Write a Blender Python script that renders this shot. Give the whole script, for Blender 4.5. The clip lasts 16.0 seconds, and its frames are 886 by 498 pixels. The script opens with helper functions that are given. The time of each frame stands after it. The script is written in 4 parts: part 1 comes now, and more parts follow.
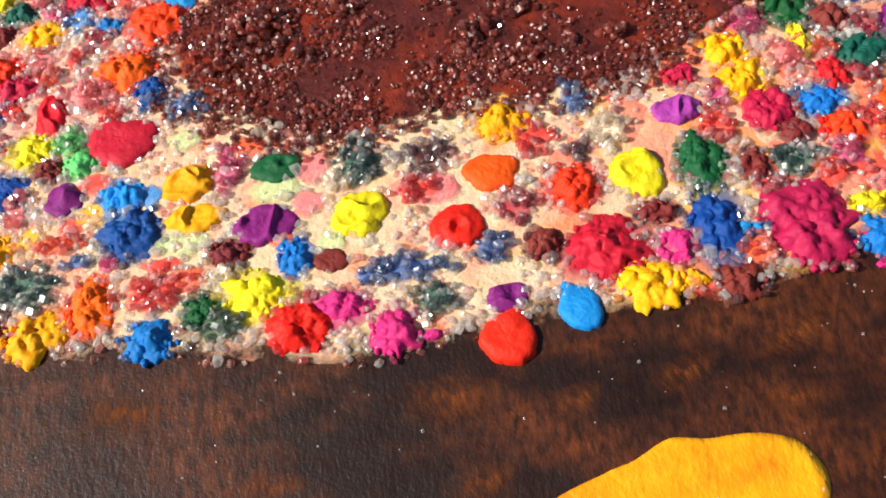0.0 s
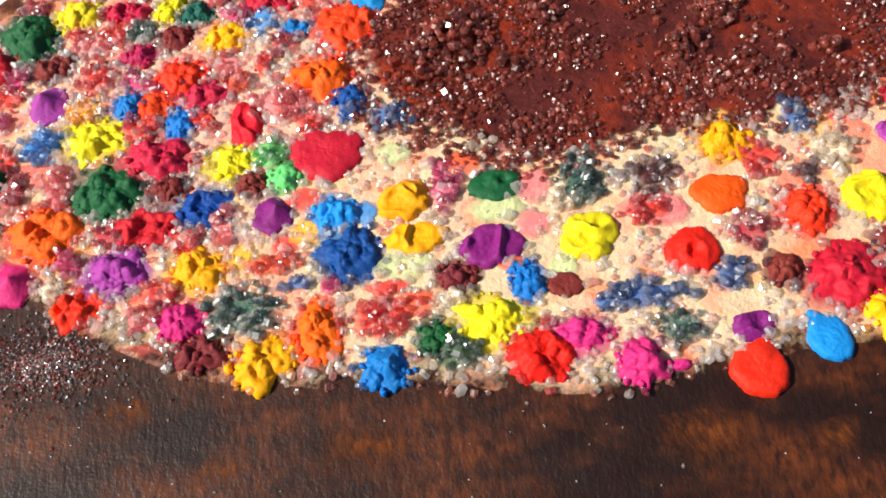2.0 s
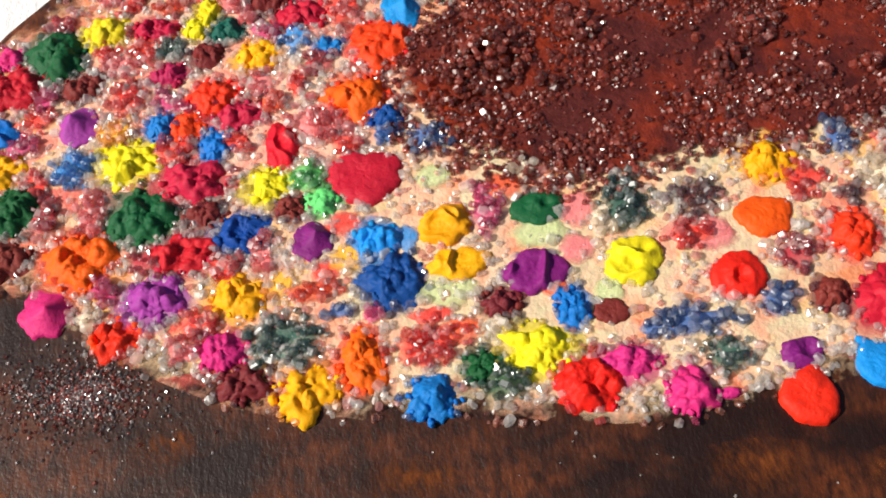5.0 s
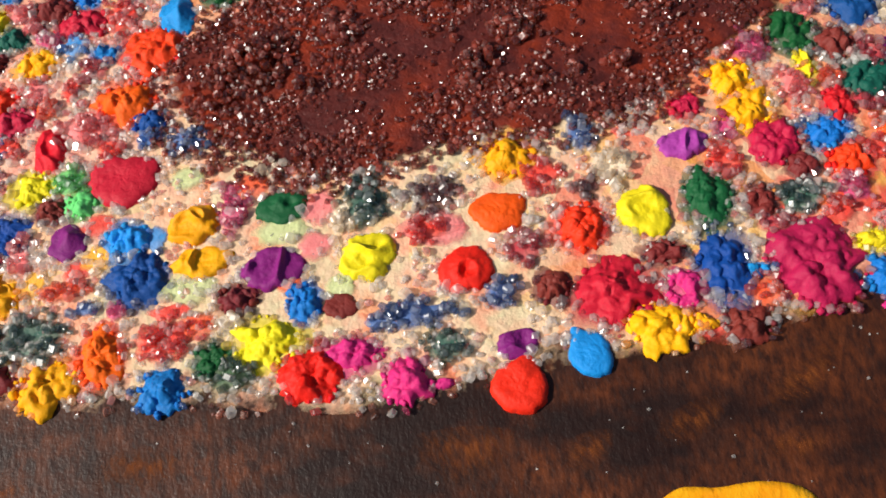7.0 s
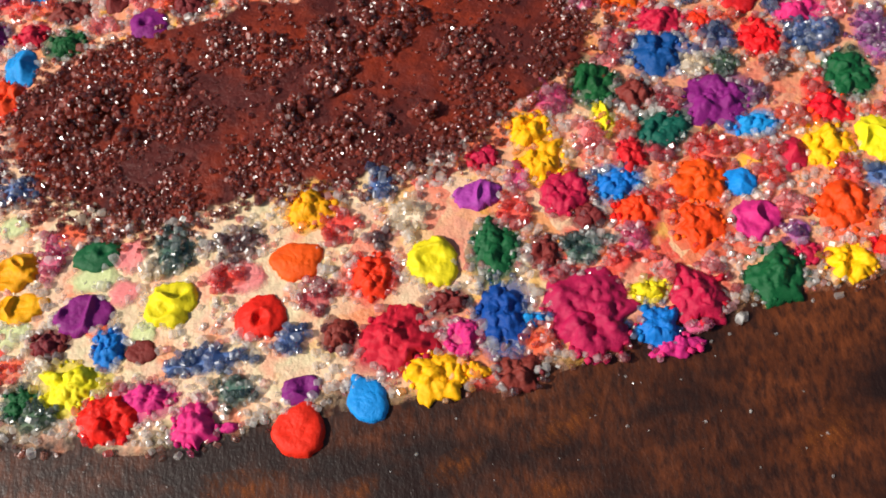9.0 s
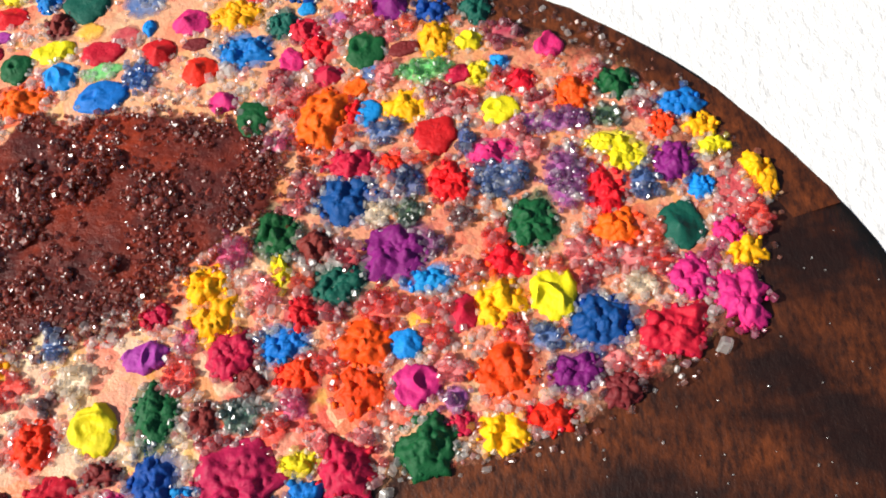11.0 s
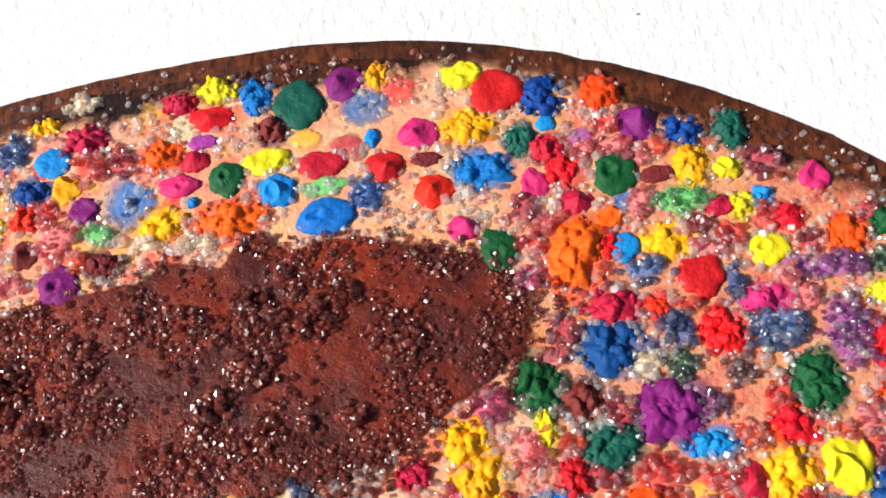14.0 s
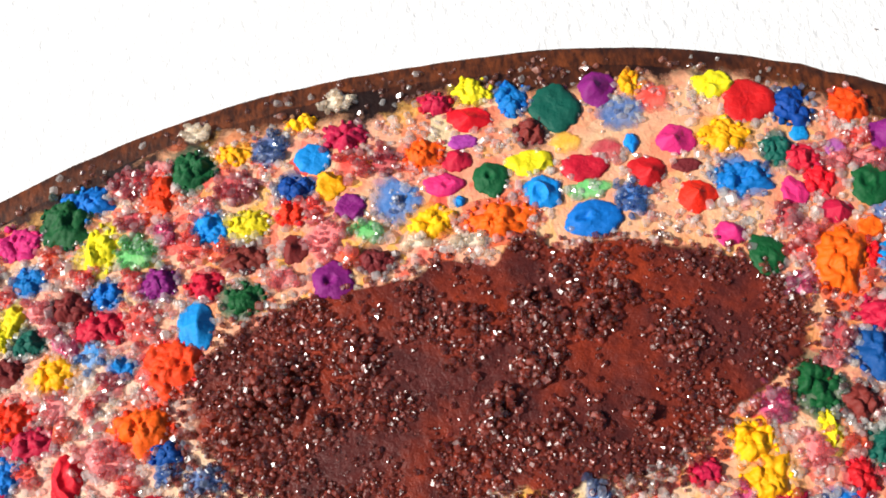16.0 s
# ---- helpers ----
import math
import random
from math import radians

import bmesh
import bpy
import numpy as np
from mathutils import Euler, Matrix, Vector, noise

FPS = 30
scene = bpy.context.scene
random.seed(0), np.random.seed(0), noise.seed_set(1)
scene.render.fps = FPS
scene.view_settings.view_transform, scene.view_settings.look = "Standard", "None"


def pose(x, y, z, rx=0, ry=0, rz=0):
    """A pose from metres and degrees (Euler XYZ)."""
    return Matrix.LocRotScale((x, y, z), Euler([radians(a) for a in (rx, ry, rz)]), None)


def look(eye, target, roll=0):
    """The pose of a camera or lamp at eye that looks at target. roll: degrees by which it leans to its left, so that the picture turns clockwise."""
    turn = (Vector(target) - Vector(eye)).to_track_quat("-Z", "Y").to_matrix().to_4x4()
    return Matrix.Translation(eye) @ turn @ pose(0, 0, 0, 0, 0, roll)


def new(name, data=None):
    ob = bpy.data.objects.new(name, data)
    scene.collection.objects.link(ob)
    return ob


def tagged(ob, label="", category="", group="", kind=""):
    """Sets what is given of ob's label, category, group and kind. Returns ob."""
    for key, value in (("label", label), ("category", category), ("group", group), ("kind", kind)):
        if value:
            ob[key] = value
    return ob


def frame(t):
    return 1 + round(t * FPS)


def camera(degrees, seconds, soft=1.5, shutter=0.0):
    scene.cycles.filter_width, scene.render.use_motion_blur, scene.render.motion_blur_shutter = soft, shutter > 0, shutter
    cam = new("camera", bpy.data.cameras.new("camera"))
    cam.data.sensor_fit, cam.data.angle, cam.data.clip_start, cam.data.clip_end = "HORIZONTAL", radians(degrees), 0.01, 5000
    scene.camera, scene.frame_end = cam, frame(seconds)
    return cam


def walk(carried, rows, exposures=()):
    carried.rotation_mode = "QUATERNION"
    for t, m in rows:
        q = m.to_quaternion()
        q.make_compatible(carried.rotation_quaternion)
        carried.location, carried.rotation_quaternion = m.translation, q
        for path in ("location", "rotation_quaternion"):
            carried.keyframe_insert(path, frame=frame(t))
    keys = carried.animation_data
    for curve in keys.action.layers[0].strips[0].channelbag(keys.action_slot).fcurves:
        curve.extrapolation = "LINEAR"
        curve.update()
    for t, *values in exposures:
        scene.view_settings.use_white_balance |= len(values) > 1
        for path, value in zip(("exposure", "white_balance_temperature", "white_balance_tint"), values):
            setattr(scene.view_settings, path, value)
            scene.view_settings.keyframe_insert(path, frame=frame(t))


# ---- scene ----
cam = camera(46.79, 16.0, soft=1.8)
PATH = [
    (0.0, pose(-0.00013, -0.05836, 0.09104, 31.291, 3.837, -4.531)),
    (0.5, pose(-0.00576, -0.05621, 0.09221, 30.518, 3.025, -4.966)),
    (1.0, pose(-0.01395, -0.05350, 0.09245, 30.102, 2.452, -4.870)),
    (1.5, pose(-0.02004, -0.05197, 0.09160, 29.660, 2.283, -4.935)),
    (2.0, pose(-0.02723, -0.04873, 0.09300, 28.943, 1.707, -5.132)),
    (2.5, pose(-0.03222, -0.04664, 0.09331, 28.783, 1.167, -5.422)),
    (3.0, pose(-0.03832, -0.04506, 0.09257, 28.232, 0.517, -5.673)),
    (3.2, pose(-0.03964, -0.04473, 0.09274, 28.474, 0.653, -5.633)),
    (3.7, pose(-0.04232, -0.04364, 0.09270, 28.244, 0.471, -5.746)),
    (4.2, pose(-0.04062, -0.04311, 0.09320, 28.022, 0.606, -5.792)),
    (4.7, pose(-0.03587, -0.04315, 0.09397, 27.841, 0.978, -5.784)),
    (5.3, pose(-0.02802, -0.04395, 0.09484, 27.729, 1.621, -5.722)),
    (5.5, pose(-0.02432, -0.04437, 0.09537, 27.765, 2.024, -5.599)),
    (6.0, pose(-0.01831, -0.04537, 0.09563, 27.689, 2.449, -5.626)),
    (6.5, pose(-0.00904, -0.04706, 0.09601, 27.609, 3.029, -5.506)),
    (7.0, pose(-0.00172, -0.04774, 0.09709, 27.229, 3.284, -5.743)),
    (7.5, pose(0.00568, -0.04770, 0.09942, 26.765, 3.974, -5.664)),
    (8.0, pose(0.01016, -0.04786, 0.10072, 26.693, 4.590, -5.425)),
    (8.5, pose(0.01646, -0.04850, 0.10139, 26.609, 5.019, -5.101)),
    (9.0, pose(0.02572, -0.04669, 0.10332, 26.551, 5.179, -4.765)),
    (9.5, pose(0.03875, -0.04684, 0.10406, 26.283, 6.245, -4.675)),
    (10.0, pose(0.05297, -0.04423, 0.10503, 26.102, 6.697, -4.512)),
    (10.2, pose(0.05798, -0.04187, 0.10581, 25.694, 7.057, -4.547)),
    (10.7, pose(0.06754, -0.03535, 0.10661, 25.139, 7.374, -4.560)),
    (11.2, pose(0.07016, -0.02533, 0.10681, 24.452, 7.292, -4.696)),
    (11.7, pose(0.06789, -0.01548, 0.10685, 23.842, 6.993, -4.826)),
    (12.3, pose(0.06163, -0.00902, 0.10729, 23.503, 6.611, -4.794)),
    (12.5, pose(0.05910, -0.00839, 0.10738, 23.420, 6.579, -4.652)),
    (13.0, pose(0.05335, -0.00715, 0.10833, 23.488, 6.265, -4.558)),
    (13.5, pose(0.04691, -0.00532, 0.10985, 23.084, 5.927, -4.376)),
    (14.0, pose(0.03774, -0.00498, 0.11042, 23.117, 5.100, -4.113)),
    (14.5, pose(0.03138, -0.00436, 0.11040, 22.828, 4.616, -3.841)),
    (15.0, pose(0.02095, -0.00322, 0.11323, 22.433, 3.302, -3.710)),
    (15.5, pose(0.01154, -0.00299, 0.11426, 22.489, 3.080, -3.312)),
    (16.0, pose(0.00107, -0.00275, 0.11652, 22.629, 2.576, -3.681)),
]
walk(cam, PATH, [(0.0, 0.40, 6650, 10), (3.0, 0.37, 6650, 10), (5.5, 0.14, 6650, 10), (7.0, 0.10, 6650, 10), (9.0, 0.14, 6600, 10), (10.0, 0.36, 6600, 10), (12.5, 0.28, 6500, 10), (16.0, 0.34, 6450, 10)])
MM = 0.001
# ---- world, sun ----
SUN_DIR = Vector((-0.88, -0.14, 0.74)).normalized()
world = bpy.data.worlds.new("sky")
scene.world = world
world.use_nodes = True
wt = world.node_tree
sky = wt.nodes.new("ShaderNodeTexSky")
sky.sky_type, sky.sun_disc = 'NISHITA', False
sky.sun_elevation, sky.sun_rotation = math.asin(SUN_DIR.z), math.atan2(SUN_DIR.x, SUN_DIR.y)
wt.nodes["Background"].inputs["Strength"].default_value = 0.055
wt.links.new(sky.outputs["Color"], wt.nodes["Background"].inputs["Color"])
sun = new("sun", bpy.data.lights.new("sun", "SUN"))
sun.data.energy, sun.data.angle, sun.data.color = 5.0, radians(0.6), (1.0, 0.95, 0.87)
sun.matrix_world = look(SUN_DIR, (0, 0, 0))


# ---- materials ----
def srgb(r, g, b):
    return tuple(((c / 255 + 0.055) / 1.055) ** 2.4 if c > 10 else c / 255 / 12.92 for c in (r, g, b))


class Nodes:
    """A material and short ways to add nodes to it."""

    def __init__(self, name, rough=0.5, spec=0.5):
        self.mat = bpy.data.materials.new(name)
        self.mat.use_nodes = True
        self.t = self.mat.node_tree
        self.b = self.t.nodes["Principled BSDF"]
        self.b.inputs["Roughness"].default_value = rough
        self.b.inputs["Specular IOR Level"].default_value = spec
        self.co = self.t.nodes.new("ShaderNodeTexCoord").outputs["Object"]

    def put(self, socket, value):
        if hasattr(value, "is_linked"):
            self.t.links.new(value, socket)
        else:
            socket.default_value = (*value, 1) if isinstance(value, tuple) and len(value) == 3 else value

    def noise(self, per_metre, detail=3.0, rough=0.55, stretch=None):
        n = self.t.nodes.new("ShaderNodeTexNoise")
        n.inputs["Scale"].default_value, n.inputs["Detail"].default_value = per_metre, detail
        n.inputs["Roughness"].default_value = rough
        co = self.co
        if stretch:
            m = self.t.nodes.new("ShaderNodeMapping")
            m.inputs["Scale"].default_value = stretch
            self.t.links.new(co, m.inputs["Vector"])
            co = m.outputs["Vector"]
        self.t.links.new(co, n.inputs["Vector"])
        return n.outputs["Fac"]

    def cells(self, per_metre, out="Distance"):
        n = self.t.nodes.new("ShaderNodeTexVoronoi")
        n.inputs["Scale"].default_value = per_metre
        self.t.links.new(self.co, n.inputs["Vector"])
        return n.outputs[out]

    def ramp(self, fac, *stops):
        n = self.t.nodes.new("ShaderNodeValToRGB")
        while len(n.color_ramp.elements) < len(stops):
            n.color_ramp.elements.new(0.5)
        for e, (at, c) in zip(n.color_ramp.elements, stops):
            e.position, e.color = at, (*c, 1) if isinstance(c, tuple) else (c, c, c, 1)
        self.t.links.new(fac, n.inputs["Fac"])
        return n.outputs["Color"]

    def mix(self, fac, a, b, how="MIX"):
        n = self.t.nodes.new("ShaderNodeMix")
        n.data_type, n.blend_type = "RGBA", how
        for socket, v in ((n.inputs[0], fac), (n.inputs[6], a), (n.inputs[7], b)):
            self.put(socket, v)
        return n.outputs[2]

    def hsv(self, colour, value, hue=None):
        n = self.t.nodes.new("ShaderNodeHueSaturation")
        self.put(n.inputs["Color"], colour)
        self.put(n.inputs["Value"], value)
        if hue is not None:
            self.put(n.inputs["Hue"], hue)
        return n.outputs["Color"]

    def spread(self, fac, low, high):
        n = self.t.nodes.new("ShaderNodeMapRange")
        self.t.links.new(fac, n.inputs["Value"])
        n.inputs["To Min"].default_value, n.inputs["To Max"].default_value = low, high
        return n.outputs["Result"]

    def random(self):
        return self.t.nodes.new("ShaderNodeObjectInfo").outputs["Random"]

    def island(self):
        return self.t.nodes.new("ShaderNodeNewGeometry").outputs["Random Per Island"]

    def bump(self, height, mm, strength=1.0):
        n = self.t.nodes.new("ShaderNodeBump")
        n.inputs["Distance"].default_value, n.inputs["Strength"].default_value = mm * MM, strength
        self.t.links.new(height, n.inputs["Height"])
        prev = self.b.inputs["Normal"]
        if prev.is_linked:
            self.t.links.new(prev.links[0].from_socket, n.inputs["Normal"])
        self.t.links.new(n.outputs["Normal"], prev)

    def done(self, colour):
        self.put(self.b.inputs["Base Color"], colour)
        return self.mat


def thinning(m, inner, outer):
    """The paint of a layer, from full to none towards its rim, in a ragged way."""
    reach = m.t.nodes.new("ShaderNodeAttribute")
    reach.attribute_name = "reach"
    ragged = m.t.nodes.new("ShaderNodeMath")
    ragged.operation = "ADD"
    m.t.links.new(reach.outputs["Fac"], ragged.inputs[0])
    m.t.links.new(m.spread(m.noise(260, 4, 0.65), -0.12, 0.12), ragged.inputs[1])
    see_through(m, m.ramp(ragged.outputs[0], (inner, 1.0), (outer, 0.0)))


def paper_material():
    m = Nodes("white_paper", 0.75, 0.3)
    m.bump(m.noise(700, 3, 0.6, (1.0, 0.55, 1.0)), 0.35)
    m.bump(m.noise(2600, 2), 0.05)
    return m.done(m.ramp(m.noise(25), (0.3, (0.80, 0.79, 0.77)), (0.7, (0.86, 0.855, 0.84))))


def brown_material(name="brown_paint", low=0.42, high=0.66):
    m = Nodes(name, 0.42, 0.42)
    broad = m.ramp(m.noise(62, 4, 0.6, (0.75, 1.4, 1)), (low, 0.0), (high, 1.0))
    grain = m.ramp(m.noise(900, 3, 0.65, (1.4, 0.6, 1)), (0.36, 0.15), (0.66, 1.0))
    fac = m.mix(1.0, broad, grain, "MULTIPLY")
    base = m.ramp(m.noise(420, 4, 0.7), (0.3, (0.010, 0.0026, 0.0011)), (0.7, (0.018, 0.0046, 0.0019)))
    col = m.mix(fac, base, (0.17, 0.040, 0.009))
    m.put(m.b.inputs["Roughness"], m.spread(m.noise(300, 4), 0.38, 0.58))
    m.bump(m.noise(1100, 3, 0.6, (1.4, 0.6, 1.0)), 0.09)
    m.bump(m.noise(3200, 2), 0.04)
    return m.done(col)


def centre_material():
    m = Nodes("red_brown_paint", 0.4, 0.22)
    broad = m.ramp(m.noise(75, 4, 0.6), (0.44, 0.0), (0.64, 1.0))
    base = m.ramp(m.noise(420, 4, 0.7), (0.3, (0.042, 0.0085, 0.008)), (0.7, (0.112, 0.020, 0.016)))
    grain = m.ramp(m.noise(800, 4, 0.7), (0.3, (0.145, 0.016, 0.007)), (0.7, (0.34, 0.040, 0.012)))
    m.put(m.b.inputs["Roughness"], m.spread(m.noise(400, 3), 0.3, 0.55))
    m.bump(m.noise(900, 4, 0.7), 0.3)
    m.bump(m.noise(160, 2), 0.5)
    thinning(m, 0.95, 1.0)
    return m.done(m.mix(broad, base, grain))


def ring_material():
    """Cream paper under many small overlapping washes."""
    m = Nodes("stained_cream_paper", 0.5, 0.35)
    jitter = m.t.nodes.new("ShaderNodeTexNoise")
    jitter.inputs["Scale"].default_value, jitter.inputs["Detail"].default_value = 330, 3
    m.t.links.new(m.co, jitter.inputs["Vector"])
    plain = m.co
    m.co = m.mix(0.0035, m.co, jitter.outputs["Color"], "ADD")
    def washes(size, *stops):
        return m.ramp(m.cells(size, "Color"), *stops)
    first = washes(210, (0.0, (0.76, 0.48, 0.27)), (0.34, (0.76, 0.34, 0.18)), (0.42, (0.78, 0.58, 0.37)), (0.54, (0.73, 0.19, 0.12)),
                   (0.59, (0.69, 0.60, 0.35)), (0.68, (0.76, 0.31, 0.12)), (0.80, (0.69, 0.07, 0.05)))
    second = washes(330, (0.0, (0.78, 0.53, 0.34)), (0.40, (0.74, 0.19, 0.13)), (0.50, (0.76, 0.34, 0.17)), (0.60, (0.71, 0.04, 0.04)), (0.72, (0.76, 0.39, 0.07)))
    m.co = plain
    col = m.mix(m.ramp(m.noise(140, 3), (0.46, 0.0), (0.56, 0.9)), first, second)
    def near(x, y, reach):
        """1 round a place on the sheet, fading to 0 over reach, both in mm, with a ragged border."""
        d = m.t.nodes.new("ShaderNodeVectorMath")
        d.operation = "DISTANCE"
        m.t.links.new(m.mix(0.02, plain, jitter.outputs["Color"], "ADD"), d.inputs[0])
        d.inputs[1].default_value = (x * MM + 0.01, y * MM + 0.01, 0.01)
        r = m.t.nodes.new("ShaderNodeMapRange")
        r.interpolation_type = "SMOOTHSTEP"
        m.t.links.new(d.outputs["Value"], r.inputs["Value"])
        r.inputs["From Min"].default_value, r.inputs["From Max"].default_value = 0.35 * reach * MM, reach * MM
        r.inputs["To Min"].default_value, r.inputs["To Max"].default_value = 0.7, 0.0
        return r.outputs["Result"]

    cream = m.ramp(m.noise(130, 3, 0.6), (0.36, (0.76, 0.30, 0.15)), (0.45, (0.79, 0.59, 0.40)), (0.54, (0.65, 0.62, 0.38)), (0.60, (0.79, 0.53, 0.33)), (0.70, (0.76, 0.26, 0.16)))
    col = m.mix(near(-15, 3, 42), col, cream)
    col = m.mix(near(-52, 28, 30), col, m.ramp(m.noise(150, 3), (0.4, (0.76, 0.30, 0.24)), (0.56, (0.78, 0.58, 0.44))))
    # redder washes on the right, also darkened in colour for the weaker light there
    red = m.ramp(m.noise(160, 3, 0.6), (0.34, (0.62, 0.10, 0.06)), (0.48, (0.68, 0.28, 0.14)), (0.60, (0.66, 0.16, 0.10)), (0.70, (0.72, 0.42, 0.22)))
    col = m.mix(near(75, 35, 55), col, red)
    col = m.mix(near(25, 60, 30), col, m.ramp(m.noise(150, 3), (0.36, (0.78, 0.28, 0.14)), (0.46, (0.76, 0.44, 0.23)), (0.56, (0.76, 0.33, 0.19)), (0.68, (0.78, 0.52, 0.26))))
    col = m.mix(m.ramp(m.noise(1400, 3), (0.5, 0.0), (0.8, 0.3)), col, (0.82, 0.60, 0.40))
    m.bump(m.noise(750, 4, 0.65), 0.35)
    thinning(m, 0.93, 1.0)
    return m.done(col)


def yellow_material():
    m = Nodes("yellow_paint", 0.45, 0.4)
    col = m.ramp(m.noise(110, 4, 0.6), (0.34, (0.78, 0.20, 0.001)), (0.50, (0.86, 0.34, 0.002)), (0.68, (0.90, 0.46, 0.008)))
    col = m.mix(m.ramp(m.noise(1200, 3, 0.6, (1.3, .6, 1)), (0.4, 0.0), (0.8, 0.4)), col, (0.88, 0.48, 0.02))
    m.bump(m.noise(800, 3, 0.6, (1.0, 0.6, 1.0)), 0.25)
    return m.done(col)


PALETTE = {
    "red": srgb(236, 38, 14), "orange": srgb(238, 80, 4), "golden_yellow": srgb(254, 180, 0), "lemon_yellow": srgb(232, 212, 22),
    "blue": srgb(0, 112, 192), "azure": srgb(6, 138, 214), "navy_blue": srgb(0, 68, 142), "dark_green": srgb(6, 84, 42),
    "teal": srgb(4, 86, 72), "light_green": srgb(96, 200, 104), "purple": srgb(126, 22, 112), "violet": srgb(164, 58, 154),
    "magenta": srgb(212, 38, 116), "crimson": srgb(194, 18, 50), "maroon": srgb(118, 34, 34), "pink": srgb(240, 120, 122),
    "pale_green": srgb(206, 216, 150), "cream": srgb(246, 228, 200), "slate_blue": srgb(52, 102, 168), "raspberry": srgb(182, 20, 70),
}


def paint_material(name, colour):
    """Thick matt paint in one colour of the palette."""
    m = Nodes(name + "_paint", 0.6, 0.3)
    shade = m.hsv(colour, m.spread(m.random(), 0.86, 1.06), m.spread(m.random(), 0.492, 0.508))
    streak = m.hsv(shade, 0.82)
    col = m.mix(m.ramp(m.noise(420, 4, 0.65), (0.42, 0.0), (0.7, 0.8)), shade, streak)
    col = m.mix(m.ramp(m.noise(1500, 3, 0.6), (0.6, 0.0), (0.8, 0.35)), col, tuple(min(1, c * 1.2 + 0.05) for c in colour))
    m.put(m.b.inputs["Roughness"], m.spread(m.noise(600, 3), 0.5, 0.8))
    m.bump(m.noise(1300, 4, 0.65), 0.15)
    m.bump(m.noise(3200, 3, 0.6), 0.04)
    return m.done(col)


def fading(m, inner, outer, most):
    """Lets the painted layer thin out towards its uneven border, so that what lies under it shows."""
    flat, d = m.t.nodes.new("ShaderNodeVectorMath"), m.t.nodes.new("ShaderNodeVectorMath")
    flat.operation, d.operation = "MULTIPLY", "DISTANCE"
    m.t.links.new(m.t.nodes["Texture Coordinate"].outputs["Generated"], flat.inputs[0])
    flat.inputs[1].default_value = (1, 1, 0)
    m.t.links.new(flat.outputs[0], d.inputs[0])
    d.inputs[1].default_value = (0.5, 0.5, 0)
    ragged = m.t.nodes.new("ShaderNodeMath")
    ragged.operation = "ADD"
    m.t.links.new(d.outputs["Value"], ragged.inputs[0])
    m.t.links.new(m.spread(m.noise(420, 4, 0.7), -0.16, 0.16), ragged.inputs[1])
    return m.ramp(ragged.outputs[0], (inner, most), (outer, 0.0))


def see_through(m, amount):
    """Mixes the material with clear air by the amount of paint."""
    clear, both = m.t.nodes.new("ShaderNodeBsdfTransparent"), m.t.nodes.new("ShaderNodeMixShader")
    m.t.links.new(amount, both.inputs[0])
    m.t.links.new(clear.outputs[0], both.inputs[1])
    m.t.links.new(m.b.outputs[0], both.inputs[2])
    m.t.links.new(both.outputs[0], m.t.nodes["Material Output"].inputs["Surface"])


def stain_material(name, colour):
    """Thin wash of one colour that has bled into cream paper."""
    m = Nodes(name + "_stain", 0.5, 0.3)
    col = m.mix(m.ramp(m.noise(350, 4, 0.65), (0.35, 1.0), (0.75, 0.75)), (0.84, 0.66, 0.50), tuple(0.94 * c + 0.03 for c in colour))
    m.bump(m.noise(900, 4, 0.65), 0.3)
    mat = m.done(col)
    see_through(m, fading(m, 0.24, 0.46, 0.95))
    return mat


def crystal_material(name, colour, dye, clear=0.5, soft=0.4, shine=0.08):
    """Sugar-like grains, dyed more or less: clear, a little cloudy inside, with bright glossy faces."""
    m = Nodes(name + "_crystals", 0.3, 0.3)
    pale = tuple(0.97 * (1 - dye) + c * dye for c in colour)
    light = tuple(0.6 * c + 0.38 for c in pale) if dye < 0.95 else tuple(min(1, 2.4 * c) for c in pale)
    col = m.ramp(m.island(), (0.0, tuple(c * 0.8 for c in pale)), (0.55, pale), (1.0, light))
    mat = m.done(col)
    air, glow, glint = (m.t.nodes.new("ShaderNodeBsdf" + kind) for kind in ("Transparent", "Translucent", "Anisotropic"))
    cloudy, both, total = (m.t.nodes.new("ShaderNodeMixShader") for _ in range(3))
    m.t.links.new(m.mix(0.88, col, (1.0, 1.0, 1.0)), air.inputs["Color"])
    m.t.links.new(col, glow.inputs["Color"])
    m.t.links.new(m.spread(m.island(), 0.14, 0.5), glint.inputs["Roughness"])
    cloudy.inputs[0].default_value, both.inputs[0].default_value, total.inputs[0].default_value = soft, clear, shine
    for mixed, one, two in ((cloudy, m.b, glow), (both, cloudy, air), (total, both, glint)):
        m.t.links.new(one.outputs[0], mixed.inputs[1])
        m.t.links.new(two.outputs[0], mixed.inputs[2])
    m.t.links.new(total.outputs[0], m.t.nodes["Material Output"].inputs["Surface"])
    return mat


def streak_material():
    """Rust brushed thinly over the brown: grainy, and fading out towards its border."""
    m = Nodes("rust_streak", 0.45, 0.1)
    grain = m.noise(1000, 4, 0.7, (1.5, 0.5, 1.0))
    amount = m.mix(1.0, fading(m, 0.05, 0.46, 0.6), m.ramp(grain, (0.38, 0.1), (0.62, 1.0)), "MULTIPLY")
    amount = m.mix(1.0, amount, m.ramp(m.noise(230, 3, 0.6), (0.36, 0.25), (0.58, 1.0)), "MULTIPLY")
    mat = m.done(m.ramp(grain, (0.35, (0.14, 0.034, 0.010)), (0.7, (0.34, 0.095, 0.022))))
    see_through(m, amount)
    return mat


